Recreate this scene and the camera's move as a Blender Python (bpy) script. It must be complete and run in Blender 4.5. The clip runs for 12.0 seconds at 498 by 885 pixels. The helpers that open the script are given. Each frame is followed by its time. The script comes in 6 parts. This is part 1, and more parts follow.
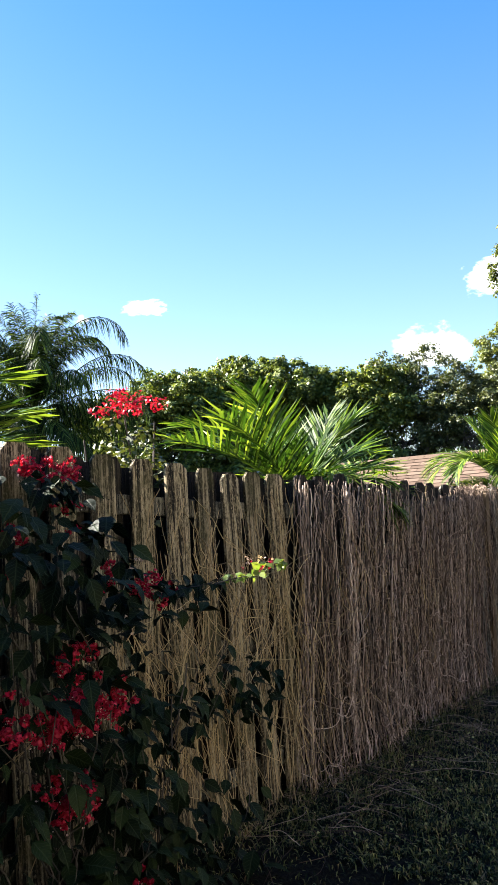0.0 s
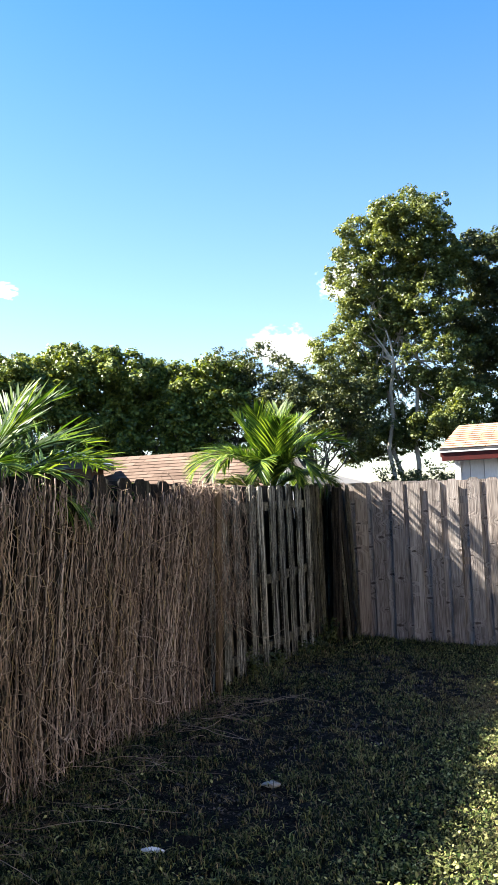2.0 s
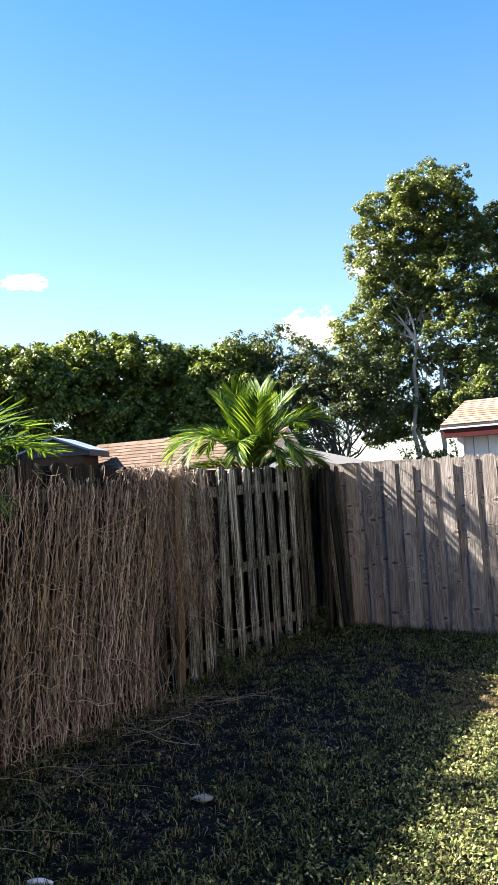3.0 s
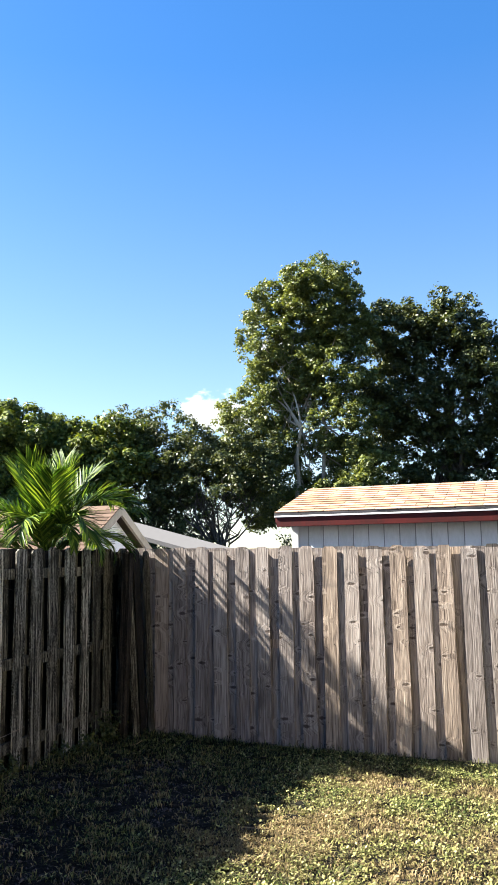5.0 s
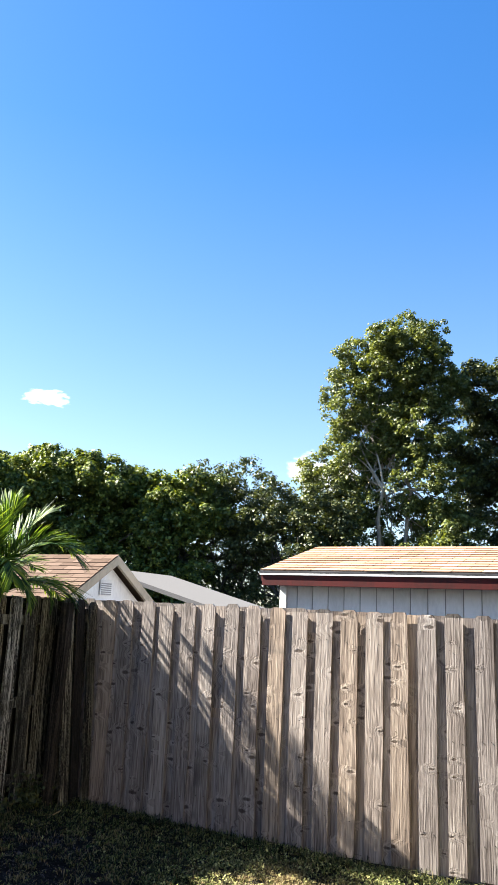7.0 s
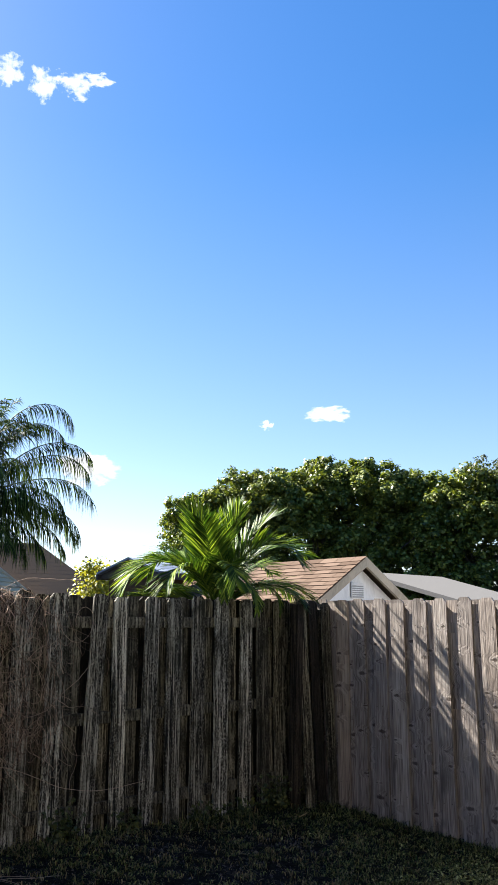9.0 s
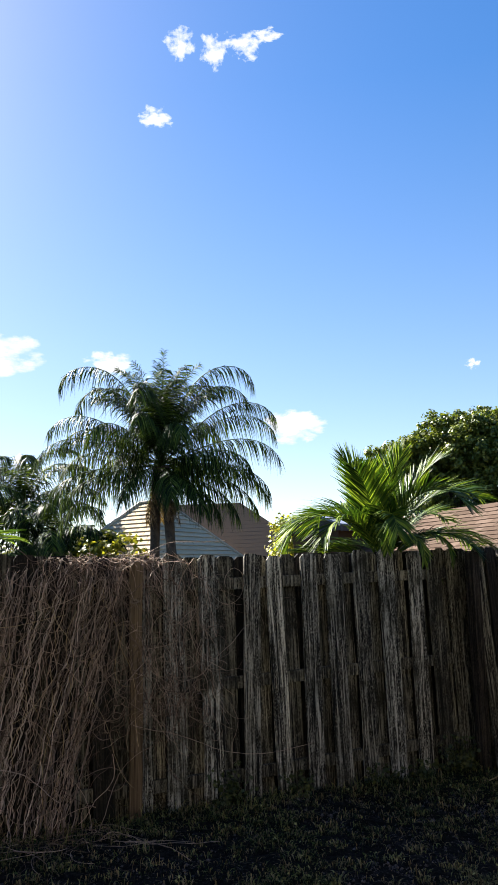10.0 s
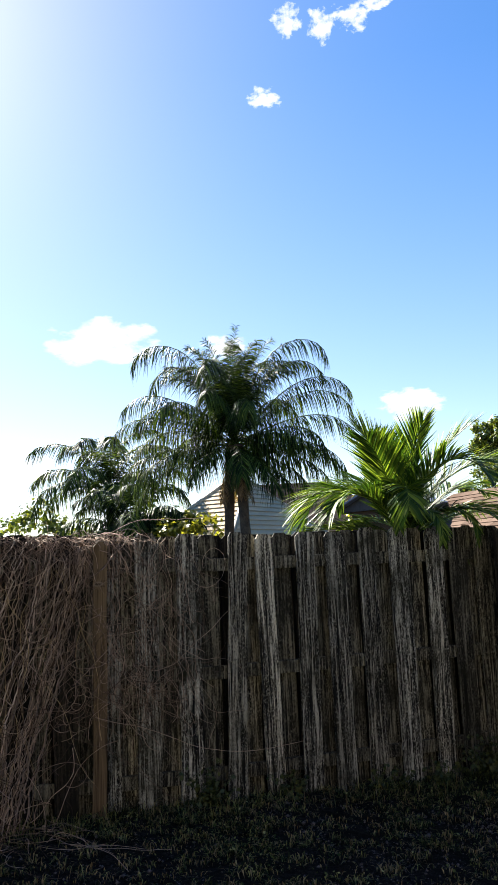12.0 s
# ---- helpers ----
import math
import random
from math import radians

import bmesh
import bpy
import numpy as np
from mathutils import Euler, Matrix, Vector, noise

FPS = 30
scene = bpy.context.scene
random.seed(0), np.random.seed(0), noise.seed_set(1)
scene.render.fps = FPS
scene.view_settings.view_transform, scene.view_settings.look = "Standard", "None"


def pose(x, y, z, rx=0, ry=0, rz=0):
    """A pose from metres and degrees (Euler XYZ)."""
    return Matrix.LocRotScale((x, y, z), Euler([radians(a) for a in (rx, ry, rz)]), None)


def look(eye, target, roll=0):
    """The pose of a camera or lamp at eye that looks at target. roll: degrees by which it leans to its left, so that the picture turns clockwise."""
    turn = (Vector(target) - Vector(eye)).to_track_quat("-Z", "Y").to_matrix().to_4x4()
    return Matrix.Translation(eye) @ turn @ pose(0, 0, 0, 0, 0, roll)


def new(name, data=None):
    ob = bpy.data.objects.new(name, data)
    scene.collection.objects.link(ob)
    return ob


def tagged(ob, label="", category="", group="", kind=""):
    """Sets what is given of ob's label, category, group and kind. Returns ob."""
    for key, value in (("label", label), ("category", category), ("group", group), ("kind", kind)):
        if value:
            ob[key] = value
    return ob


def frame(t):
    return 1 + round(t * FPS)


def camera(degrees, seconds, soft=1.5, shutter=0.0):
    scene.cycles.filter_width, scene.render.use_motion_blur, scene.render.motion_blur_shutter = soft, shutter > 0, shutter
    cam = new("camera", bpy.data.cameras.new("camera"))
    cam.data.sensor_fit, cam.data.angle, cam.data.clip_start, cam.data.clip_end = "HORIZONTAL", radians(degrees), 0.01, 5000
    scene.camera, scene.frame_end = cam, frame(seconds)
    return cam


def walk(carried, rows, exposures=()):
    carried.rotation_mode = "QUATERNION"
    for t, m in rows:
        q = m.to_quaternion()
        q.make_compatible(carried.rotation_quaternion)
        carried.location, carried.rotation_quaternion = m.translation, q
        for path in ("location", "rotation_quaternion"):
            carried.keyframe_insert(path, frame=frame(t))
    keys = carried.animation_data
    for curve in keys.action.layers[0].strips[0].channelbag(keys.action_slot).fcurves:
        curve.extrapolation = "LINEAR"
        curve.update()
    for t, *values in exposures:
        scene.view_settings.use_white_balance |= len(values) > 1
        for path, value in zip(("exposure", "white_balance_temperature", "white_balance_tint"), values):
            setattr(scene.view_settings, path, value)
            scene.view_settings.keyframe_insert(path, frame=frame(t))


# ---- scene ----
cam = camera(34.5, 12.0, soft=0.6)
PATH = [
    (0, (0.156, -0.342, 1.862), (-0.964, 1.307, 2.024), -3.7),
    (0.2, (0.35, -0.251, 1.85), (-0.684, 1.442, 2.103), -4.0),
    (0.5, (0.321, -0.026, 1.861), (-0.526, 1.777, 2.032), -4.5),
    (1, (0.441, 0.324, 1.842), (-0.401, 2.123, 2.073), -0.7),
    (1.5, (0.559, 0.764, 1.844), (-0.347, 2.532, 2.073), 0.9),
    (2, (0.747, 0.948, 1.821), (-0.054, 2.775, 1.951), -2.4),
    (2.5, (0.915, 1.362, 1.821), (0.032, 3.152, 1.954), -3.3),
    (3, (1.07, 1.656, 1.772), (0.193, 3.451, 1.869), -3.7),
    (3.5, (1.258, 2.082, 1.782), (0.54, 3.941, 1.96), -4.7),
    (3.7, (1.332, 2.193, 1.819), (0.788, 4.11, 1.988), -5.9),
    (5.3, (1.877, 2.811, 1.796), (1.234, 4.682, 2.091), -0.5),
    (5.5, (2.235, 2.853, 1.82), (1.557, 4.715, 2.09), -2.7),
    (6, (2.588, 3.334, 1.812), (1.714, 5.1, 2.153), -0.3),
    (6.5, (2.751, 3.631, 1.82), (1.896, 5.387, 2.251), 2.4),
    (6.7, (2.76, 3.747, 1.796), (1.919, 5.508, 2.232), 2.5),
    (8.3, (3.189, 4.364, 1.776), (2.014, 5.94, 2.148), 1.7),
    (8.5, (3.207, 4.356, 1.765), (2.018, 5.917, 2.15), 1.9),
    (9, (3.219, 4.53, 1.708), (1.791, 5.861, 2.143), 0.2),
    (9.5, (3.05, 4.967, 1.723), (1.423, 6.07, 2.093), 1.1),
    (10, (3.176, 5.2, 1.751), (1.434, 6.128, 2.078), -2.5),
    (10.5, (2.967, 5.59, 1.76), (1.193, 6.452, 2.09), -1.8),
    (11, (2.966, 5.776, 1.768), (1.263, 6.783, 2.064), -2.4),
    (11.5, (2.9, 6.048, 1.726), (1.071, 6.792, 2.044), -1.3),
    (12, (3.032, 6.335, 1.712), (1.168, 6.998, 2.004), -2.5),
]
walk(cam, [(t, look(eye, target, roll)) for t, eye, target, roll in PATH],
     [(0.0, 2.96), (1.5, 2.90), (2.0, 3.04), (2.5, 2.85), (3.0, 3.04), (3.5, 2.96), (3.9, 2.90), (5.5, 2.76), (6.7, 2.80), (8.5, 2.70), (9.0, 2.50), (10.0, 2.28), (10.5, 2.20), (11.0, 2.20), (12.0, 2.40)])

# ---- world, sun, exposure ----
SUN_YAW, SUN_EL = 101.0, 38.3          # degrees: yaw to the left of +y
sun_dir = Vector((-math.sin(radians(SUN_YAW)) * math.cos(radians(SUN_EL)),
                  math.cos(radians(SUN_YAW)) * math.cos(radians(SUN_EL)),
                  math.sin(radians(SUN_EL))))
world = bpy.data.worlds.new("world")
scene.world = world
world.use_nodes = True
wn = world.node_tree
wn.nodes.clear()
w_out = wn.nodes.new("ShaderNodeOutputWorld")
w_bg = wn.nodes.new("ShaderNodeBackground")
w_hsv = wn.nodes.new("ShaderNodeHueSaturation")
w_sky = wn.nodes.new("ShaderNodeTexSky")
w_sky.sky_type = 'NISHITA'
w_sky.sun_disc = False
w_sky.sun_elevation = radians(SUN_EL)
w_sky.sun_rotation = radians(-SUN_YAW)
w_sky.air_density, w_sky.dust_density, w_sky.ozone_density = 1.0, 0.36, 2.2
w_co = wn.nodes.new("ShaderNodeTexCoord")
w_sep = wn.nodes.new("ShaderNodeSeparateXYZ")
w_sat = wn.nodes.new("ShaderNodeMapRange")      # clearer blue overhead, paler near the horizon
for key, value in (("From Min", 0.05), ("From Max", 0.55), ("To Min", 1.24), ("To Max", 1.57)):
    w_sat.inputs[key].default_value = value
wn.links.new(w_co.outputs["Generated"], w_sep.inputs[0])
wn.links.new(w_sep.outputs[2], w_sat.inputs[0])
wn.links.new(w_sat.outputs[0], w_hsv.inputs["Saturation"])
w_hsv.inputs["Hue"].default_value = 0.510
w_bg.inputs["Strength"].default_value = 0.058
w_gam = wn.nodes.new("ShaderNodeGamma")
w_gam.inputs[1].default_value = 0.76
wn.links.new(w_sky.outputs[0], w_gam.inputs[0])
wn.links.new(w_gam.outputs[0], w_hsv.inputs["Color"])
wn.links.new(w_hsv.outputs[0], w_bg.inputs["Color"])
wn.links.new(w_bg.outputs[0], w_out.inputs["Surface"])
sun_data = bpy.data.lights.new("sun", 'SUN')
sun_data.energy, sun_data.angle, sun_data.color = 5.0, radians(0.53), (1.0, 0.945, 0.86)
sun = new("sun", sun_data)
sun.matrix_world = look(sun_dir * 60, (0, 0, 0))

# ---- building helpers ----
rng = np.random.default_rng(7)


def mesh_of(name, verts, faces, smooth=False):
    me = bpy.data.meshes.new(name)
    me.from_pydata([tuple(v) for v in verts], [], [tuple(f) for f in faces])
    if smooth:
        me.polygons.foreach_set("use_smooth", [True] * len(me.polygons))
    me.update()
    return me


def mesh_fast(name, verts, faces, smooth=False):
    """verts (n,3), faces (m,k) with one k for all."""
    verts, faces = np.asarray(verts, np.float32), np.asarray(faces, np.int32)
    me = bpy.data.meshes.new(name)
    m, k = faces.shape
    me.vertices.add(len(verts))
    me.vertices.foreach_set("co", verts.ravel())
    me.loops.add(m * k)
    me.loops.foreach_set("vertex_index", faces.ravel())
    me.polygons.add(m)
    me.polygons.foreach_set("loop_start", np.arange(0, m * k, k, dtype=np.int32))
    me.polygons.foreach_set("loop_total", np.full(m, k, np.int32))
    if smooth:
        me.polygons.foreach_set("use_smooth", np.ones(m, bool))
    me.update(calc_edges=True)
    return me


def from_bm(name, bm, smooth=False):
    me = bpy.data.meshes.new(name)
    bm.normal_update()
    bm.to_mesh(me)
    bm.free()
    if smooth:
        me.polygons.foreach_set("use_smooth", [True] * len(me.polygons))
    return me


def thing(name, loc, label, category, group="", kind="", rz=0):
    ob = new(name)
    ob.empty_display_size = 0.2
    ob.matrix_basis = pose(*loc, 0, 0, rz)
    return tagged(ob, label, category, group, kind)


def part(name, me, material, parent, label="", loc=(0, 0, 0), rot=(0, 0, 0)):
    if isinstance(me, bmesh.types.BMesh):
        me = from_bm(name, me)
    if not me.materials:
        me.materials.append(material)
    ob = new(name, me)
    ob.parent = parent
    ob.matrix_basis = pose(*loc, *rot)
    if label:
        ob["label"] = label
    return ob


def box_bm(x0, y0, z0, x1, y1, z1, bevel=0.0):
    bm = bmesh.new()
    bmesh.ops.create_cube(bm, size=1)
    for v in bm.verts:
        v.co = Vector(((x0 + x1) / 2 + v.co.x * (x1 - x0), (y0 + y1) / 2 + v.co.y * (y1 - y0), (z0 + z1) / 2 + v.co.z * (z1 - z0)))
    if bevel:
        bmesh.ops.bevel(bm, geom=bm.edges[:], offset=bevel, segments=1, affect='EDGES')
    return bm


def tubes(lines, radii, sides=3):
    """Thin tubes round polylines (n,k,3); radii (n,) or (n,k). Verts and quads."""
    lines = np.asarray(lines, float)
    n, k, _ = lines.shape
    radii = np.broadcast_to(np.asarray(radii, float).reshape(n, -1), (n, k))
    tan = np.gradient(lines, axis=1)
    tan /= np.linalg.norm(tan, axis=2, keepdims=True) + 1e-9
    ref = np.where(np.abs(tan[..., 2:3]) > 0.8, np.array([1.0, 0.2, 0]), np.array([0.1, 0, 1.0]))
    a = np.cross(tan, ref)
    a /= np.linalg.norm(a, axis=2, keepdims=True) + 1e-9
    b = np.cross(tan, a)
    ang = np.arange(sides) * 2 * np.pi / sides
    ring = lines[:, :, None] + radii[:, :, None, None] * (np.cos(ang)[:, None] * a[:, :, None] + np.sin(ang)[:, None] * b[:, :, None])
    idx = np.arange(n * k * sides).reshape(n, k, sides)
    q = np.stack([idx[:, :-1], np.roll(idx, -1, 2)[:, :-1], np.roll(idx, -1, 2)[:, 1:], idx[:, 1:]], -1)
    return ring.reshape(-1, 3), q.reshape(-1, 4)


def wander(starts, ends, k, jitter, r=rng):
    """Polylines from starts to ends with smooth sideways wander."""
    n = len(starts)
    t = np.linspace(0, 1, k)[None, :, None]
    p = starts[:, None] * (1 - t) + ends[:, None] * t
    off = r.normal(0, 1, (n, k, 3)).cumsum(1)
    off -= off[:, :1] * (1 - t) + off[:, -1:] * t
    return p + off * jitter


# ---- materials ----
def nodes_of(name):
    m = bpy.data.materials.new(name)
    m.use_nodes = True
    nt = m.node_tree
    bsdf = nt.nodes["Principled BSDF"]
    return m, nt, bsdf


def add(nt, kind, **values):
    n = nt.nodes.new(kind)
    for key, v in values.items():
        n.inputs[key.replace("_", " ")].default_value = v
    return n


def ramp(nt, fac, stops):
    r = nt.nodes.new("ShaderNodeValToRGB")
    els = r.color_ramp.elements
    while len(els) < len(stops):
        els.new(0.5)
    for e, (p, c) in zip(els, stops):
        e.position, e.color = p, (*c, 1) if len(c) == 3 else c
    nt.links.new(fac, r.inputs[0])
    return r.outputs[0]


def mix(nt, fac, a, b, blend='MIX'):
    n = nt.nodes.new("ShaderNodeMix")
    n.data_type, n.blend_type = 'RGBA', blend
    for sock, v in ((n.inputs[0], fac), (n.inputs[6], a), (n.inputs[7], b)):
        if hasattr(v, "links"):
            nt.links.new(v, sock)
        elif isinstance(v, tuple):
            sock.default_value = (*v, 1)
        else:
            sock.default_value = v
    return n.outputs[2]


def maths(nt, op, a, b=0.0):
    n = nt.nodes.new("ShaderNodeMath")
    n.operation = op
    for sock, v in ((n.inputs[0], a), (n.inputs[1], b)):
        if hasattr(v, "links"):
            nt.links.new(v, sock)
        else:
            sock.default_value = v
    return n.outputs[0]


def coords(nt, scale=(1, 1, 1), per_object=False):
    tc = nt.nodes.new("ShaderNodeTexCoord")
    out = tc.outputs["Object"]
    if per_object:
        oi = nt.nodes.new("ShaderNodeObjectInfo")
        mul = nt.nodes.new("ShaderNodeVectorMath")
        mul.operation = 'MULTIPLY_ADD'
        comb = nt.nodes.new("ShaderNodeCombineXYZ")
        for n in range(3):
            nt.links.new(maths(nt, 'MULTIPLY', oi.outputs["Random"], 37.0 + 23 * n), comb.inputs[n])
        mul.inputs[1].default_value = (1, 1, 1)
        nt.links.new(out, mul.inputs[0])
        nt.links.new(comb.outputs[0], mul.inputs[2])
        out = mul.outputs[0]
    mp = nt.nodes.new("ShaderNodeMapping")
    mp.inputs["Scale"].default_value = scale
    nt.links.new(out, mp.inputs[0])
    return mp.outputs[0]


def noise_tex(nt, vec, scale, detail=4.0, rough=0.55, distort=0.0):
    n = add(nt, "ShaderNodeTexNoise", Scale=scale, Detail=detail, Roughness=rough, Distortion=distort)
    nt.links.new(vec, n.inputs["Vector"])
    return n.outputs["Fac"]


def bump(nt, bsdf, height, strength, distance):
    b = add(nt, "ShaderNodeBump", Strength=strength, Distance=distance)
    nt.links.new(height, b.inputs["Height"])
    nt.links.new(b.outputs[0], bsdf.inputs["Normal"])


def board_wood(name, dark, mid, light, knots=0.0, mould=(0.03, 0.032, 0.02), mould_at=0.62, rough=0.85, grain=1.0, cracked=False):
    """Weathered softwood: grain along the board that flows round its knots, mould and a tone for each board."""
    m, nt, bsdf = nodes_of(name)
    v = coords(nt, (1, 1, 1), True)
    fine = coords(nt, (120, 120, 4.5) if cracked else (85, 85, 2.6), True)
    broad = coords(nt, (22, 22, 2.2) if cracked else (11, 11, 0.75), True)
    if knots:
        vor = add(nt, "ShaderNodeTexVoronoi", Scale=1.0, Randomness=1.0)
        vor.voronoi_dimensions = '2D'
        flat = nt.nodes.new("ShaderNodeSeparateXYZ")
        nt.links.new(coords(nt, (3.3, 1, 8.6), True), flat.inputs[0])
        wob = noise_tex(nt, v, 34.0, 3, 0.6)
        both_xz = nt.nodes.new("ShaderNodeCombineXYZ")
        nt.links.new(maths(nt, 'ADD', flat.outputs[0], maths(nt, 'MULTIPLY', wob, 0.10)), both_xz.inputs[0])
        nt.links.new(maths(nt, 'ADD', flat.outputs[2], maths(nt, 'MULTIPLY', wob, 0.22)), both_xz.inputs[1])
        nt.links.new(both_xz.outputs[0], vor.inputs["Vector"])
        tint = nt.nodes.new("ShaderNodeSeparateColor")
        nt.links.new(vor.outputs["Color"], tint.inputs[0])
        d = maths(nt, 'DIVIDE', vor.outputs["Distance"], maths(nt, 'ADD', 0.30, maths(nt, 'MULTIPLY', tint.outputs[1], 0.85)))
        there = ramp(nt, tint.outputs[0], [(0.58, (0, 0, 0)), (0.62, (1, 1, 1))])
        ring = maths(nt, 'MULTIPLY', there, ramp(nt, d, [(0.0, (1, 1, 1)), (0.07 * knots, (0.95, 0.95, 0.95)), (0.125 * knots, (0, 0, 0))]))
        halo = maths(nt, 'MULTIPLY', there, ramp(nt, d, [(0.08 * knots, (0, 0, 0)), (0.15 * knots, (1, 1, 1)), (0.30 * knots, (0, 0, 0))]))
        swell = maths(nt, 'MULTIPLY', there, ramp(nt, d, [(0.0, (1, 1, 1)), (0.55 * knots, (0, 0, 0))]))
        shift = nt.nodes.new("ShaderNodeCombineXYZ")
        nt.links.new(maths(nt, 'MULTIPLY', swell, 1.1), shift.inputs[0])
        moved = []
        for vec in (fine, broad):
            plus = nt.nodes.new("ShaderNodeVectorMath")
            nt.links.new(vec, plus.inputs[0])
            nt.links.new(shift.outputs[0], plus.inputs[1])
            moved.append(plus.outputs[0])
        fine, broad = moved
    g = noise_tex(nt, fine, 1.0, 5, 0.65, 0.6)
    wide = noise_tex(nt, broad, 1.0, 3 if knots else 4, 0.5 if knots else 0.65, 0.5 if knots else 1.2)
    both = maths(nt, 'ADD', maths(nt, 'MULTIPLY', g, 0.6), maths(nt, 'MULTIPLY', wide, 0.4))
    if knots:        # growth rings cut lengthwise
        rings = maths(nt, 'SINE', maths(nt, 'MULTIPLY', wide, 62.0))
        both = maths(nt, 'ADD', both, maths(nt, 'MULTIPLY', rings, 0.042))
    col = ramp(nt, both, [(0.44, dark), (0.51, mid), (0.61, light)] if cracked else [(0.34, dark), (0.49, mid), (0.66, light)])
    if cracked:      # lichen specks and long pale streaks
        speck = noise_tex(nt, coords(nt, (130, 130, 55), True), 1.0, 3, 0.7)
        col = mix(nt, ramp(nt, speck, [(0.52, (0, 0, 0)), (0.66, (0.75, 0.75, 0.75))]), col, light)
        streak = noise_tex(nt, coords(nt, (48, 48, 1.5), True), 1.0, 4, 0.6, 0.8)
        col = mix(nt, ramp(nt, streak, [(0.54, (0, 0, 0)), (0.61, (0.9, 0.9, 0.9))]), col, light)
        col = mix(nt, ramp(nt, streak, [(0.37, (0.97, 0.97, 0.97)), (0.45, (0, 0, 0))]), col, dark)
        col = mix(nt, ramp(nt, speck, [(0.34, (0.8, 0.8, 0.8)), (0.46, (0, 0, 0))]), col, dark)
    oi = nt.nodes.new("ShaderNodeObjectInfo")
    tone = ramp(nt, oi.outputs["Random"], [(0.0, (0.76, 0.76, 0.78)), (0.5, (0.98, 0.98, 0.97)), (0.82, (1.06, 1.02, 0.97)), (0.9, (1.10, 1.0, 0.86)), (1.0, (1.20, 1.06, 0.88))])
    if cracked:
        tone = ramp(nt, oi.outputs["Random"], [(0.0, (0.62, 0.60, 0.56)), (0.5, (0.9, 0.9, 0.88)), (1.0, (1.15, 1.1, 1.0))])
    col = mix(nt, 1.0, col, tone, 'MULTIPLY')
    stain = noise_tex(nt, v, 2.3, 5, 0.62, 0.4)
    col = mix(nt, ramp(nt, stain, [(mould_at - 0.08, (0, 0, 0)), (mould_at + 0.14, (1, 1, 1))]), col, mould)
    height = both
    if knots:
        col = mix(nt, maths(nt, 'MULTIPLY', halo, 0.16), col, (0.50, 0.45, 0.40))
        col = mix(nt, maths(nt, 'MULTIPLY', ring, 0.8), col, (0.040, 0.025, 0.018))
        height = maths(nt, 'SUBTRACT', both, maths(nt, 'MULTIPLY', ring, 0.25))
    nt.links.new(col, bsdf.inputs["Base Color"])
    bsdf.inputs["Roughness"].default_value = rough
    bsdf.inputs["Specular IOR Level"].default_value = 0.25
    bump(nt, bsdf, height, 0.7 * grain, 0.006 * grain)
    return m


def mottled(name, a, b, scale=6.0, rough=0.8, bump_d=0.004, spec=0.3, per_object=True):
    m, nt, bsdf = nodes_of(name)
    v = coords(nt, (1, 1, 1), per_object)
    n1, n2 = noise_tex(nt, v, scale, 5, 0.6), noise_tex(nt, v, scale * 9, 4, 0.6)
    both = maths(nt, 'ADD', maths(nt, 'MULTIPLY', n1, 0.6), maths(nt, 'MULTIPLY', n2, 0.4))
    nt.links.new(ramp(nt, both, [(0.36, a), (0.64, b)]), bsdf.inputs["Base Color"])
    bsdf.inputs["Roughness"].default_value = rough
    bsdf.inputs["Specular IOR Level"].default_value = spec
    bump(nt, bsdf, both, 0.5, bump_d)
    return m


def leafy(name, dark, mid, light, rough=0.45, glow=0.35, spread=0.9, spec=0.4):
    """Leaves: a tone for each leaf, a sheen, and light that passes through."""
    m, nt, bsdf = nodes_of(name)
    geo = nt.nodes.new("ShaderNodeNewGeometry")
    n = noise_tex(nt, coords(nt), spread, 2, 0.5)
    fac = maths(nt, 'ADD', maths(nt, 'MULTIPLY', geo.outputs["Random Per Island"], 0.6), maths(nt, 'MULTIPLY', n, 0.45))
    col = ramp(nt, fac, [(0.15, dark), (0.5, mid), (0.9, light)])
    nt.links.new(col, bsdf.inputs["Base Color"])
    bsdf.inputs["Roughness"].default_value = rough
    bsdf.inputs["Specular IOR Level"].default_value = spec
    tr = nt.nodes.new("ShaderNodeBsdfTranslucent")
    nt.links.new(mix(nt, 1.0, col, (1.3, 1.25, 0.5), 'MULTIPLY'), tr.inputs["Color"])
    ms = add(nt, "ShaderNodeMixShader", Fac=glow)
    nt.links.new(bsdf.outputs[0], ms.inputs[1])
    nt.links.new(tr.outputs[0], ms.inputs[2])
    nt.links.new(ms.outputs[0], nt.nodes["Material Output"].inputs["Surface"])
    return m


